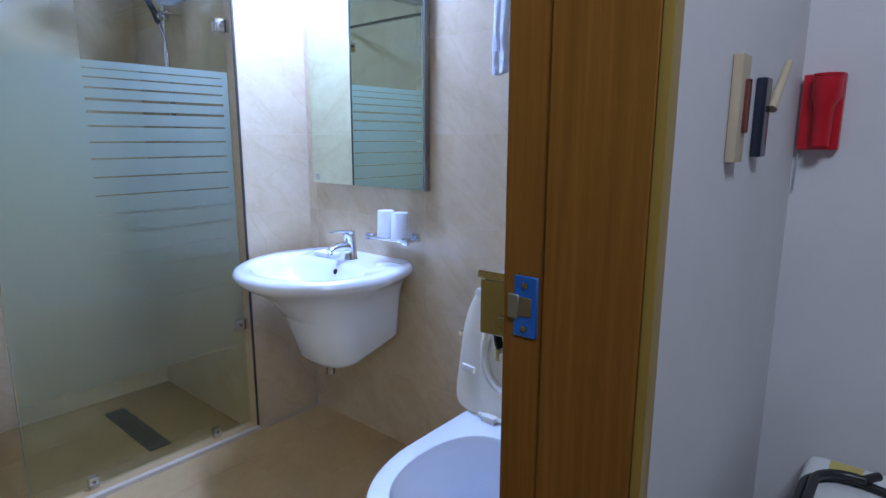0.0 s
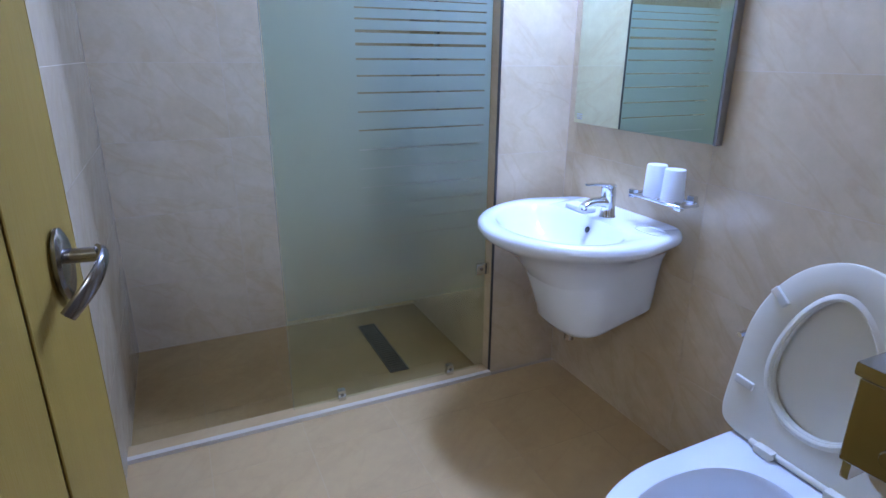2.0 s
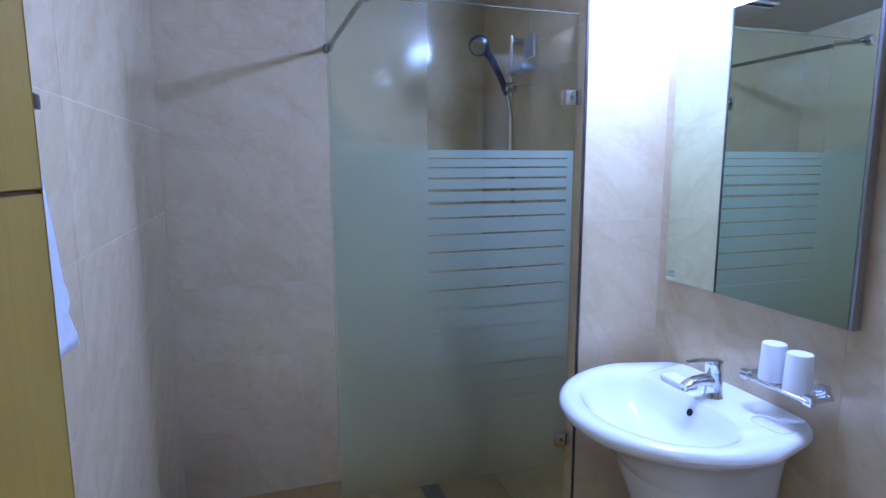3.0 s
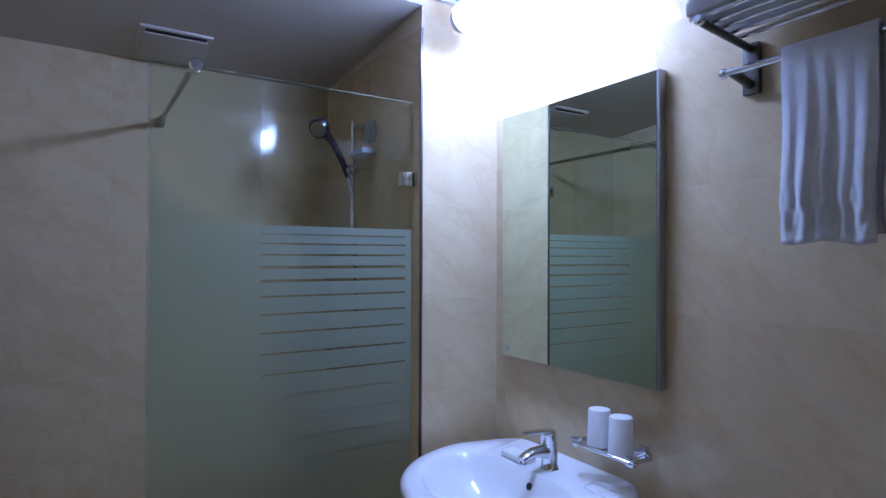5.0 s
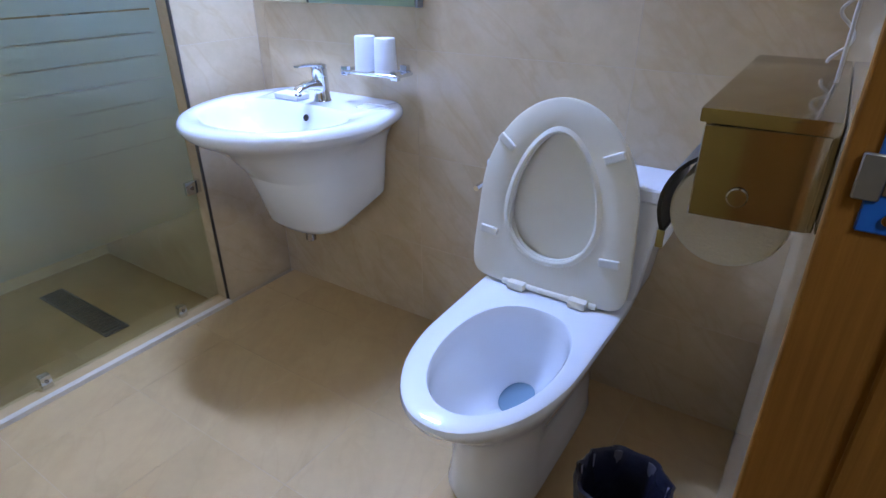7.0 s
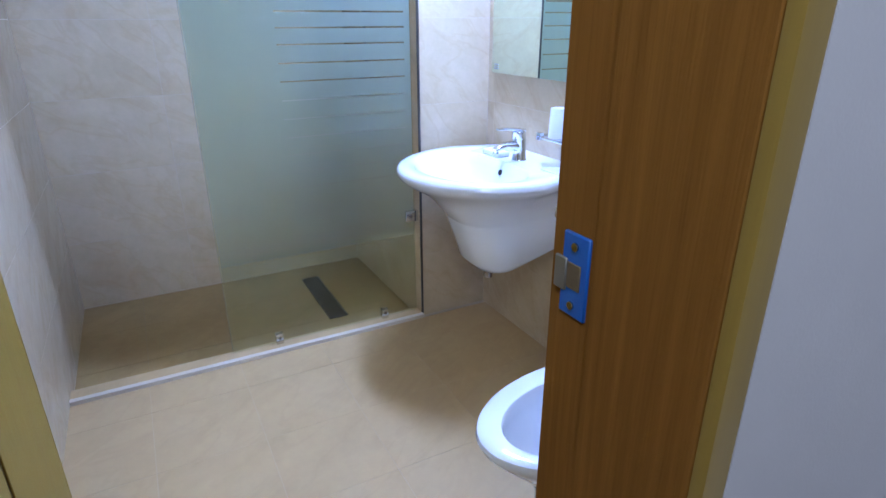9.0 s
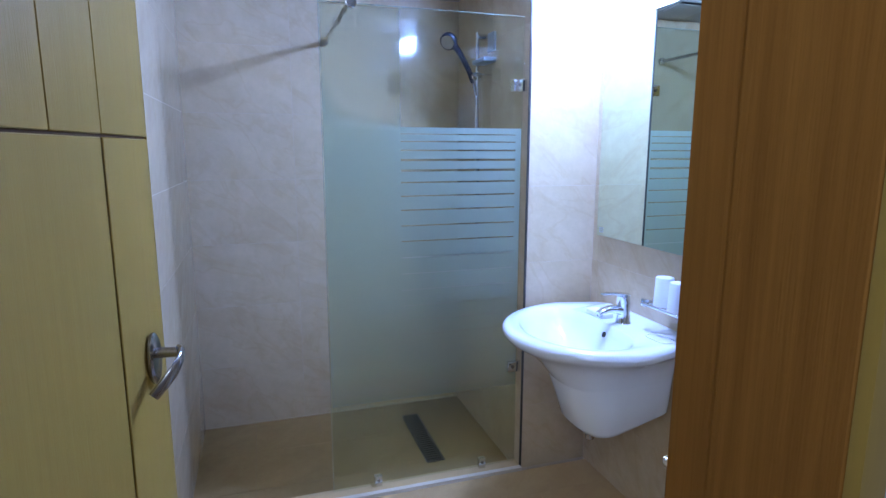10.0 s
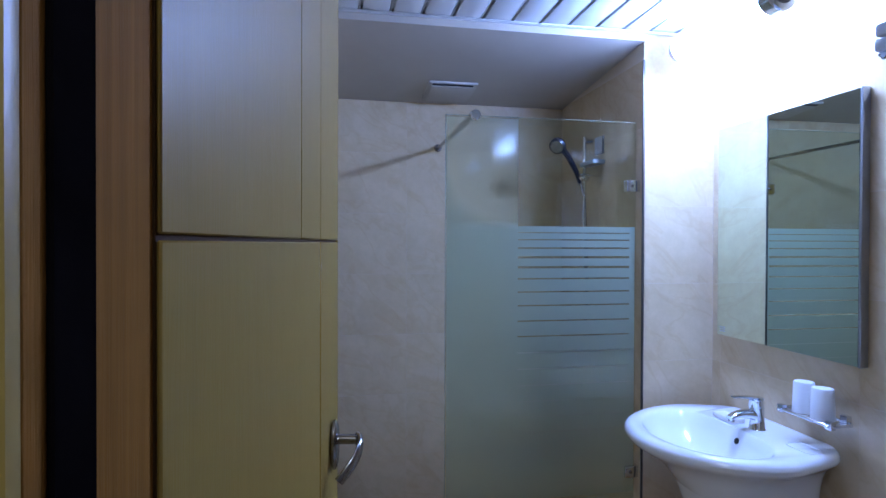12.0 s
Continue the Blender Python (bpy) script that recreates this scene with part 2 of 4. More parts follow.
MIRROR = mat("mirror_silver", (0.74, 0.84, 0.74), 0.0, metal=1.0)
ALU = mat("mirror_edge_aluminium", (0.42, 0.43, 0.45), 0.3, metal=0.9, var=(0.34, 0.35, 0.37), scale=20)
WHITE_PLASTIC = mat("white_plastic", (0.78, 0.79, 0.80), 0.28, var=(0.72, 0.72, 0.72), scale=8, amount=0.5)
GREY_PLASTIC = mat("pale_grey_plastic", (0.36, 0.39, 0.44), 0.3, var=(0.28, 0.30, 0.34), scale=10)
PALE_CORD = mat("cream_cord_rubber", (0.58, 0.52, 0.44), 0.5, var=(0.48, 0.42, 0.35), scale=20)
SOAP = mat("white_soap", (0.78, 0.77, 0.74), 0.45, var=(0.72, 0.70, 0.66), scale=12)
# vent toned down to the soffit around it
VENT_PLASTIC = mat("soffit_toned_plastic", (0.47, 0.43, 0.38), 0.4, var=(0.41, 0.37, 0.32), scale=8)
GREY_BUFFER = mat("off_white_buffer", (0.76, 0.72, 0.62), 0.45, var=(0.68, 0.64, 0.54), scale=10)
BLACK_PLASTIC = mat("black_plastic", (0.012, 0.012, 0.014), 0.35, var=(0.03, 0.03, 0.03), scale=20)
FLAT_BLACK = mat("flat_black", (0.004, 0.003, 0.003), 0.9, spec=0.0, var=(0.008, 0.006, 0.006), scale=30)
NAVY_PLASTIC = mat("dark_chrome_shower_head", (0.045, 0.05, 0.08), 0.2, metal=0.6, var=(0.03, 0.03, 0.05), scale=20)
TOWEL = mat("white_terry_towel", (0.82, 0.83, 0.86), 0.95, var=(0.62, 0.64, 0.68), scale=30, bump=0.9, bump_scale=700, sheen=0.4)
PAPER = mat("toilet_paper", (0.74, 0.70, 0.60), 0.95, var=(0.66, 0.61, 0.50), scale=30, bump=0.5, bump_scale=300)
DOOR_WOOD = mat("olive_ash_door_foil", (0.305, 0.190, 0.040), 0.38, spec=0.14, var=(0.255, 0.154, 0.030), scale=5, amount=0.55, stretch=(14, 14, 0.5), bump=0.12, bump_scale=40, coat=0.0)
DOOR_GROOVE = mat("door_groove_shadow_gap", (0.075, 0.034, 0.011), 0.7, spec=0.1, var=(0.045, 0.02, 0.006), scale=20)
JAMB_WOOD = mat("brown_wood_frame_foil", (0.265, 0.115, 0.024), 0.6, spec=0.015, var=(0.175, 0.070, 0.014), scale=7, amount=0.8, stretch=(16, 16, 0.45), bump=0.2, bump_scale=40)
CASING_WOOD = mat("yellow_ochre_casing_foil", (0.33, 0.21, 0.045), 0.4, var=(0.25, 0.15, 0.03), scale=6, stretch=(14, 14, 0.5))
BLUE_FILM = mat("blue_protective_film", (0.01, 0.10, 0.42), 0.35, var=(0.01, 0.16, 0.55), scale=40)
BRASS_DARK = mat("latch_hole_brown", (0.16, 0.11, 0.06), 0.6, var=(0.07, 0.045, 0.02), scale=40)
RED_PLASTIC = mat("red_plastic", (0.55, 0.008, 0.02), 0.32, var=(0.42, 0.005, 0.015), scale=10)
INLAY = mat("dark_red_brown_inlay", (0.16, 0.035, 0.025), 0.5, var=(0.10, 0.02, 0.015), scale=20)
PALE_WOOD = mat("pale_wood", (0.50, 0.40, 0.28), 0.6, var=(0.36, 0.26, 0.16), scale=9, stretch=(8, 8, 1))
SILL_STONE = mat("white_sill_stone", (0.58, 0.49, 0.37), 0.6, spec=0.2, var=(0.50, 0.42, 0.31), scale=8)
BIN_GREY = mat("grey_bin_plastic", (0.16, 0.15, 0.18), 0.35, var=(0.11, 0.10, 0.13), scale=9)
BIN_LINER = mat("black_bin_liner", (0.014, 0.014, 0.024), 0.22, var=(0.035, 0.035, 0.05), scale=14, bump=0.8, bump_scale=30)
WATER = mat("toilet_water", (0.20, 0.30, 0.36), 0.03, spec=0.7, var=(0.14, 0.23, 0.29), scale=6)
HOLE = mat("dark_hole", (0.01, 0.01, 0.01), 0.7)
YELLOW_NOTE = mat("yellow_label", (0.62, 0.50, 0.16), 0.7, var=(0.55, 0.43, 0.12), scale=20)
GLASS = clear("shower_glass", (0.94, 0.972, 0.925))
GLASS_EDGE = mat("green_glass_edge", (0.24, 0.32, 0.26), 0.12, spec=0.5)
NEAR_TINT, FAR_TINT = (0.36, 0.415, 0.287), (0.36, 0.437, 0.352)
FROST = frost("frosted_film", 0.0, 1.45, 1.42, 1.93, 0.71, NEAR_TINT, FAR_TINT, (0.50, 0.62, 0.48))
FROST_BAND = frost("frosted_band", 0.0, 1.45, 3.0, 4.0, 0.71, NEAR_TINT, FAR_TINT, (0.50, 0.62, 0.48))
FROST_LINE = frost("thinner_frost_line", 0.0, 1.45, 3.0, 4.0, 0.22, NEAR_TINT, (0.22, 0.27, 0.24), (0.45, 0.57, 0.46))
TUBE = glow("lamp_diffuser", (0.358, 0.568, 1.29), LAMP)


# ---- mesh helpers ----
def box(bm, x0, x1, y0, y1, z0, z1, bevel=0.0, seg=2):
    c = Vector(((x0 + x1) / 2, (y0 + y1) / 2, (z0 + z1) / 2))
    made = bmesh.ops.create_cube(bm, size=1.0, matrix=Matrix.Translation(c) @ Matrix.Diagonal((abs(x1 - x0), abs(y1 - y0), abs(z1 - z0), 1)))
    if bevel:
        edges = {e for v in made["verts"] for e in v.link_edges}
        bmesh.ops.bevel(bm, geom=list(edges), offset=bevel, segments=seg, affect="EDGES", profile=0.7)
    return bm


def loft(bm, rings, cap=(True, True)):
    """Skin over rings of points with equal counts."""
    rows = [[bm.verts.new(p) for p in r] for r in rings]
    n = len(rows[0])
    for a, b in zip(rows, rows[1:]):
        for i in range(n):
            bm.faces.new((a[i], a[(i + 1) % n], b[(i + 1) % n], b[i]))
    if cap[0]:
        bm.faces.new(rows[0][::-1])
    if cap[1]:
        bm.faces.new(rows[-1])
    return bm


def sweep(bm, pts, r, n=12, radii=None):
    """A round rod along points."""
    pts = [Vector(p) for p in pts]
    rings, up = [], None
    for i, p in enumerate(pts):
        t = (pts[min(i + 1, len(pts) - 1)] - pts[max(i - 1, 0)]).normalized()
        if up is None:
            up = t.orthogonal().normalized()
        up = (up - t * up.dot(t)).normalized()
        side = t.cross(up)
        rr = radii[i] if radii else r
        rings.append([p + rr * (math.cos(a) * up + math.sin(a) * side) for a in (2 * math.pi * k / n for k in range(n))])
    return loft(bm, rings)


def disc(bm, c, axis, r, depth, n=32, bevel=0.0):
    """A short round drum centred at c along axis."""
    a = Vector(axis).normalized() * depth / 2
    c = Vector(c)
    b = bevel or depth * 0.12
    k = a.normalized() * b
    return sweep(bm, [c - a, c - a + k, c + a - k, c + a], r, n, [r - b, r, r, r - b])


def egg(cx, yc, yf, yb, hw, z, pf=2.0, pb=3.5, k=0.0, n=56, slope=0.0):
    """A ring: round front end at yf, squarer back at yb, half width hw; k widens it towards the back."""
    ring = []
    for i in range(n):
        t = 2 * math.pi * i / n
        c, s = math.cos(t), math.sin(t)
        p, ly = (pf, yc - yf) if s < 0 else (pb, yb - yc)
        y = yc + ly * math.copysign(abs(s) ** (2 / p), s)
        x = hw * math.copysign(abs(c) ** (2 / p), c) * (1 + (k * (y - yc) if k > 0 or y > yc else 0.0))
        ring.append((cx + x, y, z + slope * (y - yf)))
    return ring


def smooth(ob, angle=40):
    for f in ob.data.polygons:
        f.use_smooth = True
    bm = bmesh.new()
    bm.from_mesh(ob.data)
    for e in bm.edges:
        if len(e.link_faces) == 2 and e.calc_face_angle(0) > radians(angle):
            e.smooth = False
    bm.to_mesh(ob.data)
    bm.free()


def mesh_of(name, bm, material, flat=False):
    bmesh.ops.recalc_face_normals(bm, faces=bm.faces)
    me = bpy.data.meshes.new(name)
    bm.to_mesh(me)
    bm.free()
    me.materials.append(material)
    return me


def thing(name, bm, material, label="", category="", group="", kind="", flat=False):
    ob = new(name, mesh_of(name, bm, material))
    if not flat:
        smooth(ob)
    return tagged(ob, label, category, group, kind)


def holder(name, at, label, category, group="", kind=""):
    ob = new(name)
    ob.location = at
    ob.empty_display_size = 0.05
    return tagged(ob, label, category, group, kind)


def part(name, bm, material, parent, label="", flat=False):
    """One mesh in world coordinates under a thing or under a part."""
    top = parent
    off = Vector((0, 0, 0))
    while top is not None:
        off += top.location
        top = top.parent
    bmesh.ops.translate(bm, verts=bm.verts, vec=-off)
    ob = new(name, mesh_of(name, bm, material))
    ob.parent = parent
    if not flat:
        smooth(ob)
    return tagged(ob, label)


B = bmesh.new
T, G = 0.008, 0.0006   # tile thickness, depth of the joints

# ---- structure ----
wall_north = thing("wall_north", box(B(), XP, XH, YS + G, YS + 0.15, ZF - 0.1, 2.6), GROUT, "beige marble-tiled bathroom wall behind basin and toilet", "wall", kind="structure", flat=True)
wall_pier = thing("wall_pier", box(B(), XB - 0.12, XP - G, YP + G, YS + 0.15, ZF - 0.1, 2.6), GROUT, "beige tiled wall pier beside the shower", "wall", kind="structure", flat=True)
wall_west = thing("wall_west", box(B(), XB - 0.15, XB - G, YL - 0.15, YP + G, ZF - 0.1, 2.6), GROUT, "beige marble-tiled back wall of the shower", "wall", kind="structure", flat=True)
wall_south = thing("wall_south", box(B(), XB - G, XH, YL - 0.15, YL - G, ZF - 0.1, 2.6), GROUT, "beige marble-tiled wall behind the open door", "wall", kind="structure", flat=True)
bm = B()
box(bm, XD + T, XH, JY1 + 0.03, YS + T, ZF - 0.1, 2.6)
box(bm, XD + T, XH, JY0 - 0.02, JY1 + 0.03, 2.13, 2.6)
wall_east = thing("wall_east", bm, PLASTER, "white-papered wall with the bathroom doorway", "wall", kind="structure", flat=True)
floor_slab = thing("floor", box(B(), XP + 0.02, XD + 0.1, YL - T, YS + T, -0.12, -G), FLOOR_GROUT, "beige tiled bathroom floor", "floor", kind="structure", flat=True)
shower_floor = thing("shower_floor", box(B(), XB - T, XP + 0.02, YL - T, YP + T, -0.14, ZF - G), SHOWER_GROUT, "brown tiled shower floor, a step down", "floor", kind="structure", flat=True)
sill = thing("shower_sill", box(B(), XP - 0.001, XP + 0.022, YL, YP, -0.06, 0.016, 0.003), SILL_STONE, "narrow white stone sill under the shower screen", "sill", kind="structure")
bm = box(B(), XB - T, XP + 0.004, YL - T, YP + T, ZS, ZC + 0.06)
# underside tilted so that the lamp only grazes it
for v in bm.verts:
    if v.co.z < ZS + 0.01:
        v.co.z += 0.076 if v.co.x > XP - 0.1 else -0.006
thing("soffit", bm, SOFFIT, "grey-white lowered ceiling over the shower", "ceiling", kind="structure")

thing("shower_curb", box(B(), XG - 0.022, XP - 0.0015, YL, YP, -0.06, 0.014, 0.003), FLOOR_TILE, "beige tiled curb under the shower screen", "curb", kind="structure")

# strip ceiling: white boards along x with open joints
bm = B()
box(bm, XP + 0.006, XD + T, YL - T, YS + T, ZC + 0.02, ZC + 0.06)
y = YL
while y < YS:
    y1 = min(y + 0.1, YS)
    for x0, x1 in ((XP + 0.008, XP + 0.30), (XP + 0.302, XD + T)):
        box(bm, x0, x1, y, y1, ZC, ZC + 0.016, 0.004, 2)
    if y + 0.112 < YS:
        box(bm, XP + 0.008, XD + T, y + 0.104, y + 0.110, ZC + 0.004, ZC + 0.018, 0.001, 1)
    y += 0.118
box(bm, XP + 0.006, XP + 0.03, YL, YS, ZC - 0.006, ZC - 0.0005, 0.002, 1)
thing("ceiling", bm, CEIL_WHITE, "white strip ceiling of long narrow boards", "ceiling", kind="structure")

# hall shell
thing("hall_floor", box(B(), XD + 0.1, HX1, HY0, HY1, HZ - 0.15, HZ), HALL_FLOOR, "brown vinyl hall floor", "floor", kind="structure", flat=True)
thing("hall_ceiling", box(B(), XH, HX1, HY0, HY1, HC, HC + 0.1), CEIL_WHITE, "white hall ceiling", "ceiling", kind="structure", flat=True)
thing("hall_wall_north", box(B(), XH, HX1, HY1, HY1 + 0.1, HZ, HC + 0.1), PLASTER, "grey-white papered hall wall", "wall", kind="structure", flat=True)
thing("hall_wall_south", box(B(), XH, HX1, HY0 - 0.1, HY0, HZ, HC + 0.1), PLASTER, "grey-white papered hall wall", "wall", kind="structure", flat=True)
thing("hall_wall_east", box(B(), HX1, HX1 + 0.1, HY0, HY1, HZ, HC + 0.1), PLASTER, "grey-white papered hall wall", "wall", kind="structure", flat=True)
thing("hall_wall_west", box(B(), XH - 0.1, XH, HY0, YL - 0.15, HZ, HC + 0.1), PLASTER, "grey-white papered hall wall", "wall", kind="structure", flat=True)

# corner profile of the pier
bm = B()
box(bm, XP - 0.006, XP + 0.002, YP - 0.004, YP + 0.006, 0.0, ZS, 0.0015, 1)
thing("trim", bm, DARK_METAL, "thin dark metal edge strip on the tiled pier", "trim", kind="structure")

# ---- door frame ----
frame_d = holder("door_frame", (XD, JY1, 0.0), "brown wood-grain door frame with ochre casing", "door frame", kind="structure")
for nm, yj, s, xf in (("jamb", JY1, 1, XH), ("jamb", JY0, -1, XH + 0.016)):
    part(nm, box(B(), XD, xf - 0.0035, yj, yj + s * 0.03, -0.02, 2.13, 0.002, 1), JAMB_WOOD, frame_d)
    part("door_stop", box(B(), XD + 0.054, xf - 0.0035, yj - s * 0.006, yj - s * 0.0005, -0.02, 2.1, 0.002, 1), JAMB_WOOD, frame_d)
    part("casing", box(B(), xf - 0.003, xf + 0.008, yj - s * 0.007, yj + s * 0.016, HZ, 2.12, 0.003, 2), CASING_WOOD, frame_d, "ochre wood-grain casing")
# plain black strip without gloss, laid along the hinge jamb
part("black_strip", box(B(), -0.090, -0.047, JY0 + 0.0065, JY0 + 0.0095, 0.06, 2.098, 0.001, 1), FLAT_BLACK, frame_d, "black strip along the hinge jamb")
part("head_jamb", box(B(), XD, XH - 0.0035, JY0 + 0.0005, JY1 - 0.0005, 2.1, 2.13, 0.002, 1), JAMB_WOOD, frame_d)
part("head_casing", box(B(), XH - 0.003, XH + 0.008, JY0 + 0.0075, JY1 - 0.0075, 2.1, 2.12, 0.003, 2), CASING_WOOD, frame_d, "ochre wood-grain casing")
part("threshold", box(B(), XD + 0.0, XH + 0.008, JY0 + 0.0075, JY1 - 0.0075, -0.02, HZ + 0.012, 0.004, 2), JAMB_WOOD, frame_d)
PZ0, PZ1 = 1.042, 1.112
plate = part("strike_plate", box(B(), XD + 0.016, XD + 0.046, JY1 - 0.0025, JY1 + 0.001, PZ0, PZ1, 0.001, 1), BLUE_FILM, frame_d, "strike plate still in blue protective film")
part("latch_hole", box(B(), XD + 0.0235, XD + 0.039, JY1 - 0.0035, JY1 - 0.002, PZ0 + 0.024, PZ1 - 0.024, 0.0005, 1), BRASS_DARK, plate)
part("plate_lip", box(B(), XD + 0.009, XD + 0.0232, JY1 - 0.0045, JY1 - 0.001, PZ0 + 0.02, PZ1 - 0.022, 0.001, 1), LIP_METAL, plate, "bare metal lip")
for z in (PZ0 + 0.010, PZ1 - 0.010):
    part("screw", disc(B(), (XD + 0.031, JY1 - 0.0035, z), (0, 1, 0), 0.0036, 0.002, 12), STEEL, plate)

# ---- open door leaf ----
HX, HYY, LEAF, ANG = XD + 0.004, JY0 + 0.006, 0.775, 188.7
door = holder("door_1", (HX, HYY, 0.0), "olive ash wood-grain bathroom door, standing open, with routed grooves", "door", kind="structure")


def leaf_box(u0, u1, v0, v1, z0, z1, bev=0.0):
    """A box on the leaf: u along it from the hinge, v out of its room-side face."""
    return box(B(), -u1, -u0, v0, v1, z0, z1, bev, 1)


def on_leaf(name, bm, material, label="", parent=None):
    ob = part(name, bm, material, parent or door, label)
    return ob


DLT = radians(180 - ANG)   # turn of the leaf about its hinge
def leafed(bm):
    bmesh.ops.rotate(bm, verts=bm.verts, cent=(0, 0, 0), matrix=Matrix.Rotation(DLT, 3, "Z"))
    bmesh.ops.translate(bm, verts=bm.verts, vec=(HX, HYY, 0))
    return bm


D_TOP, D_BOT, DG = 2.08, 0.06, 1.448
on_leaf("core", leafed(leaf_box(0, LEAF, -0.030, -0.004, D_BOT, D_TOP)), DOOR_GROOVE)
UG, UG2 = 0.585, 0.435
for u0, u1, z0, z1 in ((0, UG2 - 0.0006, DG + 0.002, D_TOP), (UG2 + 0.0006, UG - 0.0006, DG + 0.002, D_TOP), (UG + 0.0006, LEAF, DG + 0.002, D_TOP),
                       (0, UG - 0.0045, 0.345, DG - 0.0025), (UG + 0.0035, LEAF, 0.345, DG - 0.0025), (0, LEAF, D_BOT, 0.339)):
    on_leaf("panel", leafed(leaf_box(u0, u1, -0.004, 0.0, z0, z1, 0.0015)), DOOR_WOOD)
on_leaf("edge_band", leafed(leaf_box(LEAF, LEAF + 0.0012, -0.03, 0.0, D_BOT, D_TOP)), DOOR_WOOD)
for z in (0.3, 1.05, 1.85):
    bm = B()
    sweep(bm, [(0.004, 0.002, z - 0.05), (0.004, 0.002, z + 0.05)], 0.006)
    on_leaf("hinge", leafed(bm), SATIN)
# lever set
bm = disc(B(), (-0.700, 0.006, 1.06), (0, 1, 0), 0.027, 0.012, 32, 0.004)
for v in bm.verts:
    v.co.z = 1.06 + (v.co.z - 1.06) * 1.75
handle = on_leaf("door_handle", leafed(bm), SATIN, "satin nickel lever handle on an oval plate")
bm = B()
sweep(bm, [(-0.700, 0.008, 1.07), (-0.700, 0.05, 1.07)], 0.0095)
part("spindle", leafed(bm), SATIN, handle)
bm = B()
pts = [(-0.700, 0.048, 1.071)]
for i in range(1, 13):
    a = i / 12
    pts.append((-0.700 + 0.105 * a - 0.03 * a * a, 0.054 + 0.006 * math.sin(a * 3.0) - 0.030 * a ** 3, 1.071 - 0.052 * a ** 2.2))
rings = []
for i, p in enumerate(pts):
    q, r = Vector(pts[max(i - 1, 0)]), Vector(pts[min(i + 1, 12)])
    along = (r - q).normalized()
    out = along.cross(Vector((0, 0, 1))).normalized()
    up = out.cross(along)
    hh, tt = 0.0135 - 0.004 * i / 12, 0.0065 - 0.002 * i / 12
    rings.append([Vector(p) + hh * math.cos(a) * up + tt * math.sin(a) * out for a in (2 * math.pi * k / 16 for k in range(16))])
loft(bm, rings)
part("lever", leafed(bm), SATIN, handle)

# ---- shower screen ----
GY0, GY1, GZ0, GZ1 = 0.515, 1.335, 0.02, 1.958
screen = holder("shower_screen", (XG, 0.9, 0.016), "frameless glass shower screen with frosted band and clear stripes", "shower screen")
pane = part("glass_pane", box(B(), XG - 0.004, XG + 0.004, GY0, GY1, GZ0, GZ1), GLASS, screen, flat=True)
pane.visible_shadow = False
for y0, y1, z0, z1 in ((GY0 - 0.001, GY0 - 0.0002, GZ0, GZ1), (GY0, GY1, GZ1 + 0.0002, GZ1 + 0.001)):
    part("glass_edge", box(B(), XG - 0.004, XG + 0.004, y0, y1, z0, z1), GLASS_EDGE, screen, flat=True)


def film(y0, y1, z0, z1, material, name):
    bm = B()
    x = XG + 0.0046
    vs = [bm.verts.new(p) for p in ((x, y0, z0), (x, y1, z0), (x, y1, z1), (x, y0, z1))]
    bm.faces.new(vs)
    me = mesh_of(name, bm, material)
    ob = new(name, me)
    ob.parent = screen
    ob.location = -screen.location
    return ob


FY = 0.815
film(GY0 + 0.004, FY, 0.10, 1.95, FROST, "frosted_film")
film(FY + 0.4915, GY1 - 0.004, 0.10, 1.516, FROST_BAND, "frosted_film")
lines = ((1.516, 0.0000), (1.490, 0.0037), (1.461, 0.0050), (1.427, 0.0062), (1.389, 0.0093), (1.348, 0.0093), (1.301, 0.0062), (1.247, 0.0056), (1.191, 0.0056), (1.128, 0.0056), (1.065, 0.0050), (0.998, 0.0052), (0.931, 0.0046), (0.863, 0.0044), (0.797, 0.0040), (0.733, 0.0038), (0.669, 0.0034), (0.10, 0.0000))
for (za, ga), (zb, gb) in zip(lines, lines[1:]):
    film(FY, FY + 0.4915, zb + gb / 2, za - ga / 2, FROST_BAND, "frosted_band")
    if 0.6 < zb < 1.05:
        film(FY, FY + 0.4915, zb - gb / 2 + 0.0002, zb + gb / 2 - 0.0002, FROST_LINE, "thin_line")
for z in (1.69, 0.48):
    c = part("wall_clamp", box(B(), XG - 0.016, XG + 0.016, 1.289, 1.3475, z - 0.024, z + 0.024, 0.003), CHROME, screen, "chrome wall clamp")
    part("clamp_screw", disc(B(), (XG + 0.017, 1.312, z), (1, 0, 0), 0.007, 0.004, 16), SATIN, c)
for y in (0.702, 1.175):
    f = part("floor_clamp", box(B(), XG - 0.014, XG + 0.014, y - 0.016, y + 0.016, 0.0142, 0.060, 0.005), CHROME, screen, "chrome floor clamp")
    part("clamp_screw", disc(B(), (XG + 0.015, y, 0.042), (1, 0, 0), 0.006, 0.004, 16), SATIN, f)
BY, BZ = 0.632, 1.963
bar = part("brace_bar", sweep(B(), [(XG + 0.012, BY, BZ), (XB + 0.004, BY - 0.004, BZ)], 0.009, 16), SATIN, screen, "chrome brace bar to the back wall")
part("glass_holder", disc(B(), (XG + 0.012, BY, BZ - 0.006), (1, 0, 0), 0.021, 0.03, 28, 0.004), CHROME, bar)
part("wall_flange", disc(B(), (XB + 0.012, BY - 0.004, BZ), (1, 0, 0), 0.02, 0.022, 24, 0.004), SATIN, bar)

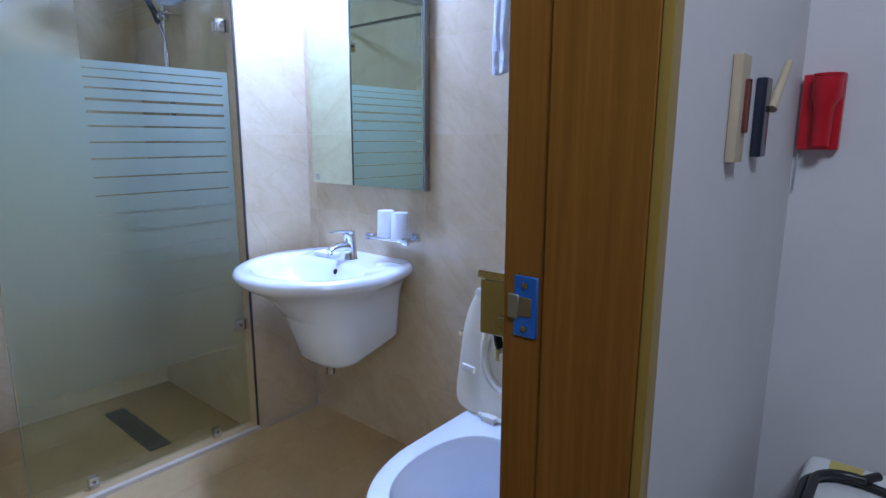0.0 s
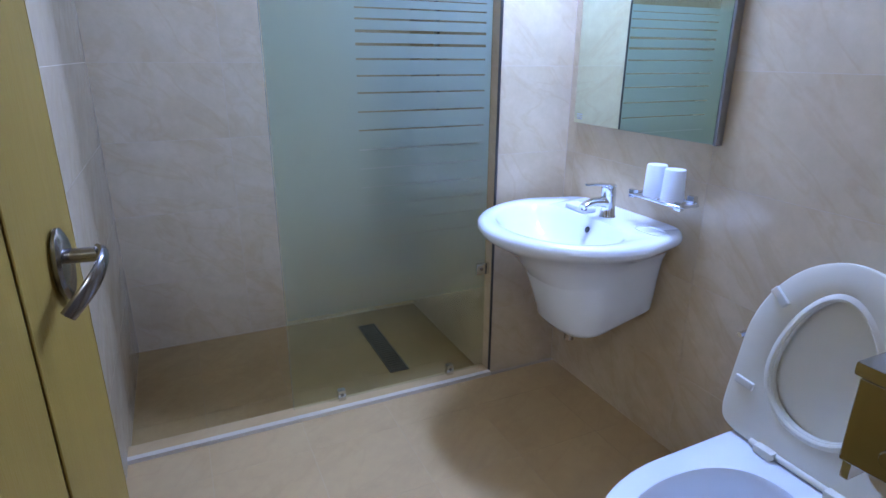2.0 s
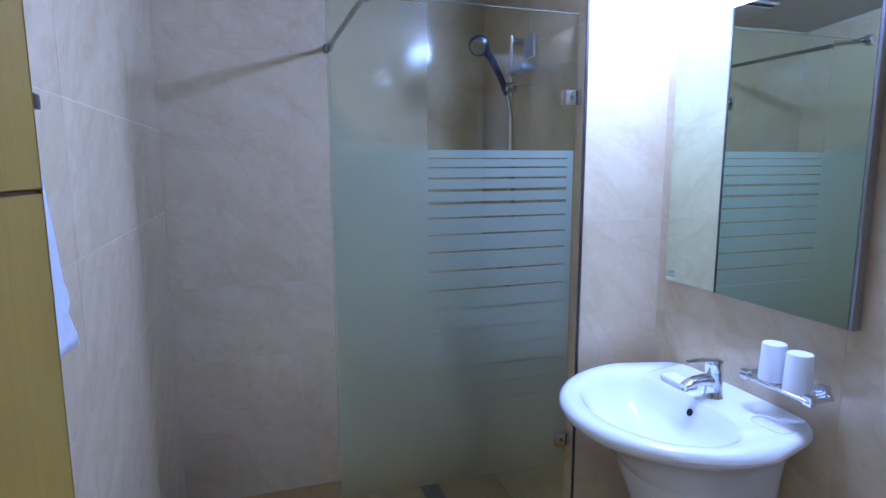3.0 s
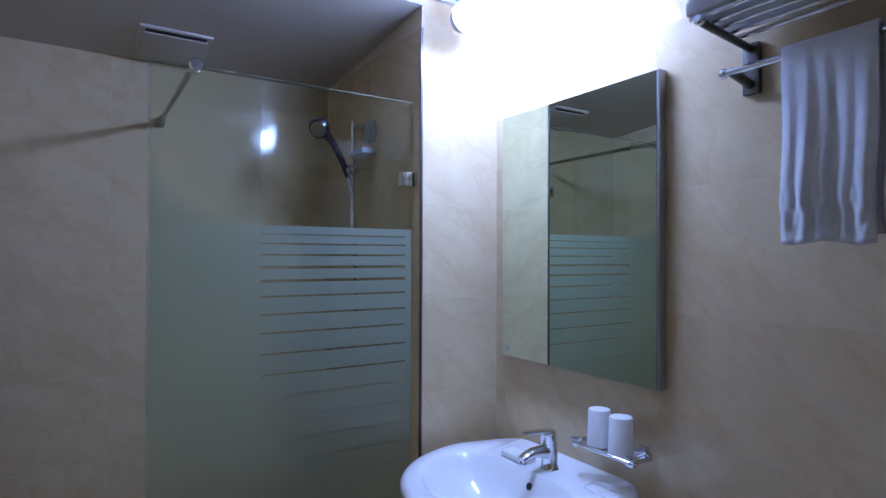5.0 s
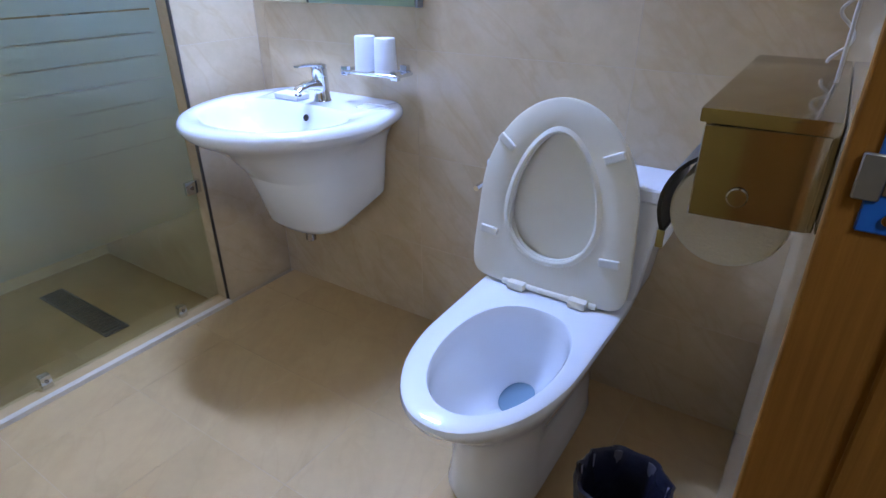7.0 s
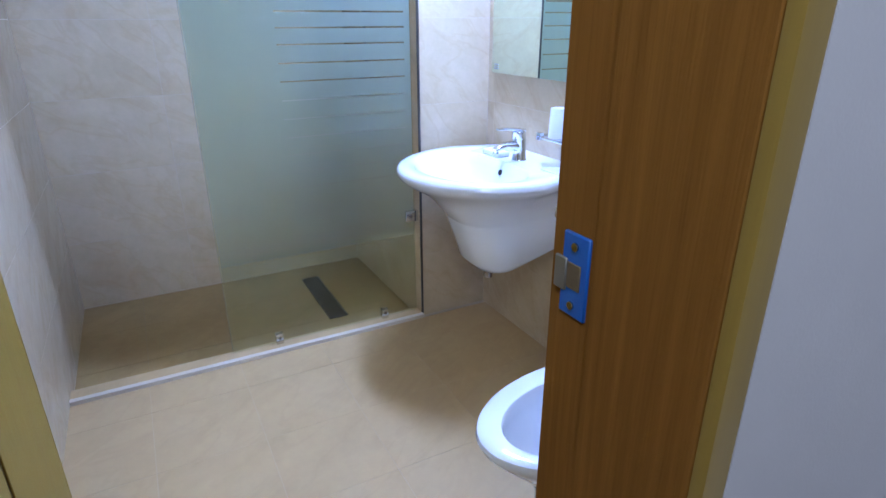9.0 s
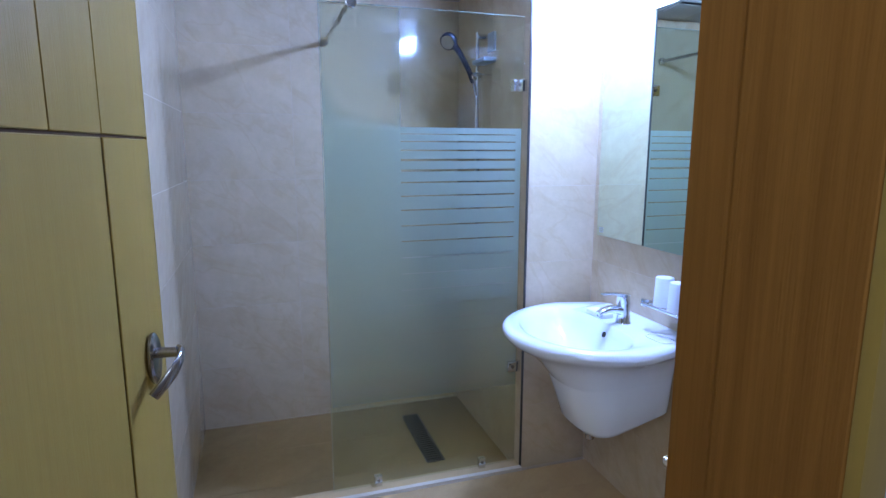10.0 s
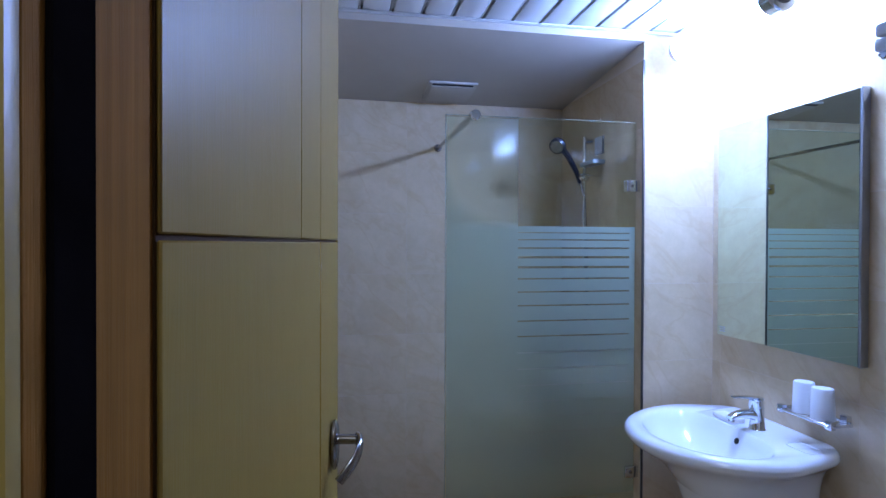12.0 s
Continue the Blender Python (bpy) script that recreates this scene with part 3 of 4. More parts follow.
# ---- shower fittings ----
RX, RY = -2.456, 1.300
shower = holder("hand_shower", (RX, RY, 1.2), "hand shower with dark head on a chrome slide rail", "shower")
part("slide_rail", sweep(B(), [(RX, RY, 1.28), (RX, RY, 1.975)], 0.009, 16), CHROME, shower)
for z in (1.30, 1.955):
    part("rail_bracket", disc(B(), (RX, (RY + YP) / 2, z), (0, 1, 0), 0.014, YP - RY, 20, 0.003), CHROME, shower)
sl = part("slide_holder", disc(B(), (RX, RY - 0.006, 1.775), (0, 1, 0), 0.020, 0.055, 24, 0.006), CHROME, shower)
sl2 = part("knob", disc(B(), (RX + 0.028, RY - 0.004, 1.772), (1, 0, 0), 0.013, 0.022, 20, 0.003), CHROME, sl)
part("handle", sweep(B(), [(RX, RY - 0.024, 1.745), (RX + 0.006, RY - 0.045, 1.80), (RX + 0.018, RY - 0.095, 1.875), (RX + 0.03, RY - 0.135, 1.915)], 0.012, 16, [0.010, 0.013, 0.014, 0.017]), NAVY_PLASTIC, shower, "dark hand shower handle")
head = part("shower_head", disc(B(), (RX + 0.032, RY - 0.155, 1.922), (0.62, -0.50, -0.42), 0.040, 0.030, 36, 0.008), NAVY_PLASTIC, shower, "dark round shower head")
part("spray_face", disc(B(), (RX + 0.0425, RY - 0.1635, 1.9148), (0.62, -0.50, -0.42), 0.031, 0.004, 32, 0.001), SATIN, head)
part("hose", sweep(B(), [(RX + 0.002, RY - 0.02, 1.745), (RX + 0.03, RY - 0.012, 1.66), (RX + 0.05, RY - 0.01, 1.45), (RX + 0.055, RY - 0.012, 1.1), (RX + 0.03, RY - 0.02, 0.9), (RX - 0.01, RY - 0.02, 0.92), (RX - 0.01, RY + 0.01, 1.0)], 0.006, 10), SATIN, shower, "steel shower hose")
mixer = holder("shower_mixer", (RX, YP, 1.0), "chrome shower mixer on the side wall behind frosted glass", "mixer tap")
part("body", sweep(B(), [(RX - 0.12, 1.29, 1.02), (RX + 0.12, 1.29, 1.02)], 0.024, 20), CHROME, mixer)
for dx in (-0.075, 0.075):
    part("wall_union", disc(B(), (RX + dx, 1.322, 1.02), (0, 1, 0), 0.03, 0.05, 24, 0.01), CHROME, mixer)
part("lever", sweep(B(), [(RX, 1.275, 1.03), (RX, 1.21, 1.075)], 0.009, 12), CHROME, mixer)
soap = holder("soap_shelf", (RX + 0.075, YP, 1.85), "small pale grey soap shelf with tray on shower wall", "soap shelf")
part("back_plate", box(B(), RX + 0.035, RX + 0.115, YP - 0.012, YP - 0.0005, 1.88, 1.965, 0.004), GREY_PLASTIC, soap)
part("tray", box(B(), RX - 0.0, RX + 0.15, YP - 0.075, YP - 0.0125, 1.825, 1.845, 0.005), GREY_PLASTIC, soap)
part("front_rail", sweep(B(), [(RX + 0.02, YP - 0.085, 1.775), (RX + 0.13, YP - 0.085, 1.775)], 0.003, 8), CHROME, soap)
part("rail_arm", sweep(B(), [(RX + 0.075, YP - 0.001, 1.775), (RX + 0.075, YP - 0.085, 1.775)], 0.003, 8), CHROME, soap)

# ---- floor drain ----
DX0, DX1, DY0, DY1 = -2.70, -2.20, 0.970, 1.060
drain = holder("floor_drain", (DX1, DY0, ZF), "long dark steel slotted shower drain grate", "drain")
bm = B()
for y0, y1 in ((DY0, DY0 + 0.008), (DY1 - 0.008, DY1)):
    box(bm, DX0, DX1, y0, y1, ZF + 0.0005, ZF + 0.006, 0.001, 1)
for x0, x1 in ((DX0, DX0 + 0.008), (DX1 - 0.008, DX1)):
    box(bm, x0, x1, DY0 + 0.0085, DY1 - 0.0085, ZF + 0.0005, ZF + 0.006, 0.001, 1)
part("rim", bm, DRAIN_METAL, drain)
part("channel", box(B(), DX0 + 0.0085, DX1 - 0.0085, DY0 + 0.0085, DY1 - 0.0085, ZF + 0.0003, ZF + 0.001), HOLE, drain)
for i in range(24):
    x = DX0 + 0.012 + i * 0.02
    part("slat", box(B(), x, x + 0.012, DY0 + 0.0087, DY1 - 0.0087, ZF + 0.002, ZF + 0.005, 0.0008, 1), DRAIN_METAL, drain)

# ---- ceiling vent ----
VX0, VX1, VY0, VY1 = -2.79, -2.54, 0.53, 0.775
vent = holder("ceiling_vent", ((VX0 + VX1) / 2, (VY0 + VY1) / 2, ZS), "white square exhaust vent in the shower ceiling", "vent")


def sloped(bm):
    """Lays a part against the sloping soffit."""
    for v in bm.verts:
        v.co.z += 0.082 * (v.co.x - XB + T) / (XP - XB) - 0.006
    return bm


part("frame", sloped(box(B(), VX0, VX1, VY0, VY1, ZS - 0.010, ZS + 0.02, 0.004, 3)), VENT_PLASTIC, vent)
part("cover", sloped(box(B(), VX0 + 0.0, VX1 - 0.035, VY0 + 0.015, VY1 - 0.015, ZS - 0.015, ZS - 0.0105, 0.002, 2)), VENT_PLASTIC, vent)
part("slot", sloped(box(B(), VX1 - 0.032, VX1 - 0.010, VY0 + 0.02, VY1 - 0.02, ZS - 0.0118, ZS - 0.0102)), HOLE, vent, "dark air slot")

# ---- mirror and lamp ----
MX0, MX1, MY, MZ0, MZ1 = -1.911, -1.250, 1.643, 1.071, 1.922
mirror = holder("mirror_cabinet", ((MX0 + MX1) / 2, YS, MZ0), "tall wall mirror with thin grey metal edge above basin", "mirror")
part("body", box(B(), MX0 + 0.004, MX1 - 0.009, MY + 0.006, YS - 0.0005, MZ0 + 0.004, MZ1 - 0.004, 0.002, 1), ALU, mirror)
part("mirror_glass", box(B(), MX0 + 0.003, MX1 - 0.009, MY, MY + 0.0055, MZ0 + 0.003, MZ1 - 0.003), MIRROR, mirror, flat=True)
part("edge_strip", box(B(), MX1 - 0.0085, MX1, MY - 0.0005, YS - 0.001, MZ0, MZ1, 0.002, 1), ALU, mirror, "grey aluminium edge strip")
for i in range(3):
    part("printed_bar", box(B(), MX0 + 0.02, MX0 + 0.05, MY - 0.0012, MY - 0.0002, MZ0 + 0.018 + 0.008 * i, MZ0 + 0.0215 + 0.008 * i), ALU, mirror, "tiny printed marking", flat=True)

LX0, LX1, LY, LZ = -1.865, -1.345, 1.435, 2.218
lamp = holder("mirror_lamp", ((LX0 + LX1) / 2, LY, ZC), "white tube lamp, lit, under ceiling above mirror", "lamp")
bm = B()
sweep(bm, [(LX0 + 0.022, LY, LZ), (LX1 - 0.0325, LY, LZ)], 0.05, 28)
part("diffuser", bm, TUBE, lamp, "glowing white diffuser tube")
# opaque cap added to keep the tube's end from lighting the pier
part("end_cap", sweep(B(), [(LX0 - 0.012, LY, LZ), (LX0 - 0.006, LY, LZ), (LX0 + 0.021, LY, LZ), (LX0 + 0.0215, LY, LZ)], 0.052, 28, [0.036, 0.046, 0.052, 0.0508]), WHITE_PLASTIC, lamp, "added opaque white end cap")
cap = part("end_cap", sweep(B(), [(LX1 - 0.032, LY, LZ), (LX1 - 0.03, LY, LZ), (LX1 + 0.012, LY, LZ), (LX1 + 0.018, LY, LZ)], 0.054, 32, [0.052, 0.055, 0.055, 0.046]), CHROME, lamp, "chrome end cap")
part("cap_recess", disc(B(), (LX1 + 0.0185, LY, LZ), (1, 0, 0), 0.034, 0.004, 28, 0.001), DARK_METAL, cap)
for x in (LX0 + 0.1, LX1 - 0.06):
    part("ceiling_mount", box(B(), x - 0.02, x + 0.02, LY - 0.018, LY + 0.018, LZ + 0.0495, ZC - 0.0005, 0.004), WHITE_PLASTIC, lamp)

# ---- wash basin ----
SX = -1.588
basin = holder("wash_basin", (SX, YS, 0.42), "white ceramic wall-hung washbasin with half pedestal", "washbasin")
R = []
yb = YS - 0.001
for z, hw, yf in ((0.600, 0.184, 1.282), (0.630, 0.193, 1.258), (0.660, 0.206, 1.232), (0.688, 0.226, 1.204), (0.712, 0.256, 1.168), (0.731, 0.290, 1.134), (0.746, 0.315, 1.112), (0.757, 0.329, 1.103), (0.769, 0.335, 1.098), (0.780, 0.332, 1.101), (0.788, 0.324, 1.109), (0.792, 0.312, 1.120)):
    b_ = min(1.0, (z - 0.60) / 0.131)
    R.append(egg(SX + 0.017 * (1 - b_), 1.46, yf, yb, hw - 0.006 * (1 - b_), z, 2.5 - 0.5 * b_, 8.0 + b_, 0.04 - 0.89 * b_ * b_))
for z, hw, yf, ybk in ((0.791, 0.262, 1.158, 1.494), (0.783, 0.248, 1.168, 1.488), (0.757, 0.228, 1.185, 1.478), (0.715, 0.190, 1.215, 1.460), (0.680, 0.130, 1.26, 1.43), (0.662, 0.05, 1.32, 1.385), (0.660, 0.02, 1.335, 1.37)):
    R.append(egg(SX + 0.006, 1.37, yf, ybk, hw, z, 2.0, 2.8))
part("bowl", loft(B(), R), CERAMIC, basin)
R = []
for z, hw, yf, sl_ in ((0.404, 0.142, 1.385, 0.26), (0.408, 0.161, 1.362, 0.26), (0.428, 0.171, 1.345, 0.20), (0.52, 0.178, 1.315, 0.05), (0.60, 0.1845, 1.2815, 0.0), (0.615, 0.187, 1.276, 0.0), (0.64, 0.189, 1.272, 0.0)):
    R.append(egg(SX + 0.017, 1.46, yf, yb, hw - 0.006, z, 2.5, 8.0, 0.04, slope=sl_))
part("half_pedestal", loft(B(), R), CERAMIC, basin)
bm = disc(B(), (SX + 0.017, 1.4765, 0.752), (0, -0.93, 0.36), 0.011, 0.006, 24, 0.001)
part("overflow_hole", bm, HOLE, basin, "dark overflow hole")
part("drain_ring", disc(B(), (SX, 1.352, 0.6635), (0, 0, 1), 0.021, 0.005, 28, 0.001), CHROME, basin, "chrome drain plug")
ringp = []
for k in range(33):
    a = 2 * math.pi * k / 32
    ringp.append((SX - 0.10 + 0.052 * math.copysign(abs(math.cos(a)) ** 0.5, math.cos(a)), 1.565 + 0.032 * math.copysign(abs(math.sin(a)) ** 0.5, math.sin(a)), 0.7935))
part("soap_dish_rim", sweep(B(), [(x + 0.318, y, z - 0.0015) for x, y, z in ringp], 0.0022, 8), CERAMIC, basin, "raised moulded soap dish rim")
part("waste_pipe", sweep(B(), [(SX + 0.025, 1.43, 0.50), (SX + 0.025, 1.43, 0.350)], 0.017, 20), SATIN, basin, "dull metal waste pipe end")
part("waste_arm", sweep(B(), [(SX + 0.10, 1.60, 0.47), (SX + 0.10, 1.60, 0.44)], 0.014, 16), SATIN, basin)
thing("soap_bar", box(B(), -1.732, -1.624, 1.4965, 1.552, 0.7925, 0.811, 0.008, 3), SOAP, "white soap bar lying beside the basin tap", "soap")

FX, FYY = SX + 0.018, 1.556
tap = holder("basin_tap", (FX, FYY, 0.795), "chrome single-lever basin tap", "tap")
part("body", sweep(B(), [(FX, FYY, 0.792), (FX, FYY, 0.797), (FX, FYY - 0.001, 0.83), (FX, FYY - 0.003, 0.868)], 0.022, 28, [0.028, 0.0255, 0.0235, 0.0245]), CHROME, tap)
bm = B()
rings = []
for y, z, hw, hh in ((0.0, 0.838, 0.021, 0.024), (-0.03, 0.846, 0.019, 0.017), (-0.065, 0.849, 0.0175, 0.0125), (-0.095, 0.843, 0.0165, 0.010), (-0.112, 0.834, 0.0155, 0.008)):
    rings.append([(FX + hw * math.copysign(abs(math.cos(a)) ** 0.7, math.cos(a)), FYY + y, z + hh * math.copysign(abs(math.sin(a)) ** 0.7, math.sin(a))) for a in (2 * math.pi * k / 24 for k in range(24))])
spout = part("spout", loft(bm, rings), CHROME, tap)
part("aerator", disc(B(), (FX, FYY - 0.103, 0.827), (0, -0.2, -1), 0.0105, 0.008, 20, 0.001), SATIN, spout)
lev = part("lever_cap", sweep(B(), [(FX, FYY - 0.003, 0.8685), (FX, FYY - 0.004, 0.874), (FX, FYY - 0.006, 0.897), (FX, FYY - 0.007, 0.904)], 0.022, 28, [0.0235, 0.0245, 0.0235, 0.016]), CHROME, tap)
bm = B()
rings = []
for y, z, hw, hh in ((0.012, 0.899, 0.0175, 0.006), (-0.03, 0.905, 0.0165, 0.0055), (-0.07, 0.909, 0.0135, 0.004), (-0.098, 0.909, 0.010, 0.003)):
    rings.append([(FX + hw * math.copysign(abs(math.cos(a)) ** 0.6, math.cos(a)), FYY + y, z + hh * math.copysign(abs(math.sin(a)) ** 0.6, math.sin(a))) for a in (2 * math.pi * k / 20 for k in range(20))])
part("lever", loft(bm, rings), CHROME, lev, "flat chrome lever")

# ---- cup shelf and cups ----
CX0, CX1, CZ = -1.50, -1.275, 0.888
shelf = holder("cup_shelf", ((CX0 + CX1) / 2, YS, CZ), "chrome wire cup shelf on the wall beside basin", "shelf")
part("frame", sweep(B(), [(CX0 + 0.02, YS - 0.012, CZ), (CX0 + 0.004, YS - 0.03, CZ), (CX0 + 0.004, YS - 0.095, CZ), (CX0 + 0.012, YS - 0.104, CZ), (CX1 - 0.012, YS - 0.104, CZ), (CX1 - 0.004, YS - 0.095, CZ), (CX1 - 0.004, YS - 0.03, CZ), (CX1 - 0.02, YS - 0.012, CZ), (CX0 + 0.02, YS - 0.012, CZ)], 0.005, 10), CHROME, shelf)
for x in (CX0 + 0.003, CX1 - 0.028):
    part("end_plate", box(B(), x, x + 0.025, YS - 0.102, YS - 0.085, CZ - 0.012, CZ + 0.014, 0.003), CHROME, shelf)
for x in (CX0 + 0.03, CX1 - 0.055):
    part("wall_mount", box(B(), x, x + 0.025, YS - 0.02, YS - 0.0005, CZ - 0.014, CZ + 0.02, 0.003), CHROME, shelf)
for i in range(13):
    x = CX0 + 0.02 + i * (CX1 - CX0 - 0.04) / 12
    part("wire", sweep(B(), [(x, YS - 0.018, CZ - 0.003), (x, YS - 0.101, CZ - 0.003)], 0.0018, 6), CHROME, shelf)


def cup(x, y):
    bm = B()
    z = CZ + 0.0008
    prof = [(0.029, 0), (0.031, 0.003), (0.0345, 0.098), (0.0345, 0.101), (0.0325, 0.101), (0.0320, 0.094), (0.004, 0.092)]
    rings = [[(x + r * math.cos(a), y + r * math.sin(a), z + 0.101 - h) for a in (2 * math.pi * k / 32 for k in range(32))] for r, h in prof]
    loft(bm, rings)
    h = holder("cup", (x, y, z), "white plastic tumbler standing upside down on shelf", "cup", "cups on the shelf")
    part("body", bm, WHITE_PLASTIC, h)
    return h


cup(-1.433, YS - 0.055)
cup(-1.347, YS - 0.066)

# ---- toilet ----
TX = -0.701
toilet = holder("toilet", (TX, YS, 0.0), "white ceramic close-coupled toilet, lid and seat raised", "toilet")
R = []
for z, hw, yf, yb_, k in ((0.0, 0.118, 1.05, 1.60, 0.0), (0.012, 0.120, 1.046, 1.60, 0.0), (0.06, 0.112, 1.06, 1.60, 0.0), (0.16, 0.110, 1.055, 1.60, 0.1), (0.24, 0.125, 1.02, 1.62, 0.2), (0.31, 0.155, 0.955, 1.64, 0.15),
                       (0.35, 0.174, 0.910, 1.65, 0.14), (0.378, 0.184, 0.884, 1.655, 0.12), (0.395, 0.188, 0.876, 1.657, 0.12), (0.405, 0.186, 0.879, 1.656, 0.12), (0.410, 0.178, 0.889, 1.648, 0.12)):
    R.append(egg(TX, 1.18, yf, yb_, hw, z, 2.0, 7.0, k))
for z, hw, yf, yb_ in ((0.409, 0.136, 0.932, 1.357), (0.400, 0.130, 0.938, 1.352), (0.365, 0.133, 0.935, 1.355), (0.32, 0.126, 0.955, 1.35), (0.27, 0.100, 1.00, 1.345), (0.225, 0.062, 1.12, 1.332), (0.20, 0.034, 1.20, 1.305), (0.15, 0.02, 1.23, 1.28)):
    R.append(egg(TX + 0.012, 1.16 if z > 0.24 else 1.25, yf, yb_, hw, z, 2.0, 2.3))
part("bowl", loft(B(), R), CERAMIC, toilet)
part("water", loft(B(), [egg(TX + 0.012, 1.25, 1.188, 1.312, 0.040, 0.2065, 2, 2.2), egg(TX + 0.012, 1.25, 1.188, 1.312, 0.040, 0.2075, 2, 2.2)]), WATER, toilet, "standing water")
TK0, TK1 = TX - 0.227, TX + 0.229
bm = box(B(), TK0, TK1, 1.512, YS - 0.004, 0.405, 0.684, 0.03, 4)
for v in bm.verts:
    v.co.x = TX + (v.co.x - TX) * (0.86 + 0.14 * (v.co.z - 0.405) / 0.267)
part("tank", bm, CERAMIC, toilet)
part("tank_lid", box(B(), TK0 - 0.008, TK1 + 0.008, 1.503, YS - 0.002, 0.685, 0.720, 0.012, 3), CERAMIC, toilet)
part("flush_lever", sweep(B(), [(TK0 - 0.002, 1.545, 0.64), (TK0 - 0.02, 1.545, 0.64), (TK0 - 0.028, 1.53, 0.64), (TK0 - 0.03, 1.49, 0.636)], 0.006, 12, [0.011, 0.008, 0.007, 0.008]), CHROME, toilet, "chrome flush lever")

LB_Y, LB_Z, LEAN_A = 1.425, 0.418, radians(6.5)


def flap(outline, t0, t1):
    """A closed outline in the raised plane (u across, v up along the lid), from depth t0 to t1 behind the seat's face."""
    ca, sa = math.cos(LEAN_A), math.sin(LEAN_A)
    return [[(TX - 0.015 + u, LB_Y + v * sa + t * ca, LB_Z + v * ca - t * sa) for u, v in outline] for t in (t0, t1)]


def lid_line(shrink, n=72):
    pts = []
    for i in range(n):
        a = 2 * math.pi * i / n
        c, s = math.cos(a), math.sin(a)
        p, lv = (2.0, 0.248) if s > 0 else (9.0, 0.246)
        v = 0.245 + (lv - shrink) * math.copysign(abs(s) ** (2 / p), s)
        u = (0.203 - shrink) * math.copysign(abs(c) ** (2 / p), c) * (1 + 0.30 * (0.245 - v))
        pts.append((u, v))
    return pts


def hole_line(grow, n=72):
    pts = []
    for i in range(n):
        a = 2 * math.pi * i / n
        c, s = math.cos(a), math.sin(a)
        lv = 0.172 if s > 0 else 0.146
        pts.append((-0.003 + (0.108 + grow) * c * (1 - 0.20 * s), 0.238 + (lv + grow) * s))
    return pts


lid_a = flap(lid_line(0.004), 0.024, 0.034)
lid_b = flap(lid_line(0.010), 0.036, 0.038)
part("lid", loft(B(), [flap(lid_line(0.012), 0.0225, 0.03)[0], lid_a[0], lid_a[1], lid_b[1]]), SEAT_PLASTIC, toilet, "cream plastic lid, raised")
o1, o2 = flap(lid_line(0.0), 0.003, 0.018)
i1, i2 = flap(hole_line(0.0), 0.003, 0.018)
oo = flap(lid_line(0.006), 0.0, 0.021)
ih = flap(hole_line(0.006), 0.0, 0.021)
bm = B()
ring = [oo[0], o1, o2, oo[1], ih[1], i2, i1, ih[0]]
rows = [[bm.verts.new(p) for p in r] for r in ring]
for a, b in zip(rows, rows[1:] + rows[:1]):
    for i in range(72):
        bm.faces.new((a[i], a[(i + 1) % 72], b[(i + 1) % 72], b[i]))
seat = part("seat", bm, SEAT_PLASTIC, toilet, "cream plastic seat ring, raised")
bm = B()
lip = [flap(hole_line(g), t, t)[0] for g, t in ((0.002, 0.0), (0.003, -0.0035), (0.007, -0.0055), (0.013, -0.0035), (0.018, 0.0))]
loft(bm, lip, (False, False))
part("inner_lip", bm, SEAT_PLASTIC, seat)
for u, v, turn in ((-0.140, 0.372, 38), (0.132, 0.375, -24), (-0.168, 0.135, 5), (0.158, 0.125, -5)):
    ca, sa = math.cos(LEAN_A), math.sin(LEAN_A)
    bm = box(B(), -0.025, 0.025, -0.009, 0.002, -0.010, 0.010, 0.0052, 4)
    bmesh.ops.rotate(bm, verts=bm.verts, cent=(0, 0, 0), matrix=Matrix.Rotation(radians(turn), 3, "Y"))
    bmesh.ops.rotate(bm, verts=bm.verts, cent=(0, 0, 0), matrix=Matrix.Rotation(-LEAN_A, 3, "X"))
    bmesh.ops.translate(bm, verts=bm.verts, vec=(TX - 0.015 + u, LB_Y + v * sa, LB_Z + v * ca))
    part("buffer", bm, GREY_BUFFER, seat)
part("hinge_bar", sweep(B(), [(TX - 0.13, 1.428, 0.420), (TX + 0.13, 1.428, 0.420)], 0.009, 14), SEAT_PLASTIC, toilet)
for dx in (-0.085, 0.085):
    part("hinge_block", box(B(), TX + dx - 0.024, TX + dx + 0.024, 1.405, 1.446, 0.4105, 0.432, 0.006, 2), SEAT_PLASTIC, toilet)

# ---- waste bin ----
BX, BYY = -0.375, 1.105
wbin = holder("waste_bin", (BX, BYY, 0.0), "small round grey waste bin with black liner", "waste bin")


def lathe(x, y, prof, n=40, wob=0.0):
    return [[(x + (r + wob * (math.sin(9 * a + 40 * h) + 0.5 * math.sin(23 * a - 60 * h)) * (h > 0.2)) * math.cos(a), y + (r + wob * math.sin(7 * a) * (h > 0.2)) * math.sin(a), h) for a in (2 * math.pi * k / n for k in range(n))] for r, h in prof]


part("bucket", loft(B(), lathe(BX, BYY, [(0.070, 0.0), (0.073, 0.004), (0.090, 0.235), (0.093, 0.24), (0.090, 0.243), (0.087, 0.24), (0.071, 0.01)])), BIN_GREY, wbin)
part("liner", loft(B(), lathe(BX, BYY, [(0.0965, 0.19), (0.0955, 0.225), (0.0955, 0.246), (0.090, 0.250), (0.085, 0.244), (0.078, 0.15), (0.070, 0.06), (0.02, 0.05)], n=72, wob=0.0042), (False, True)), BIN_LINER, wbin, "black plastic liner folded over the rim")

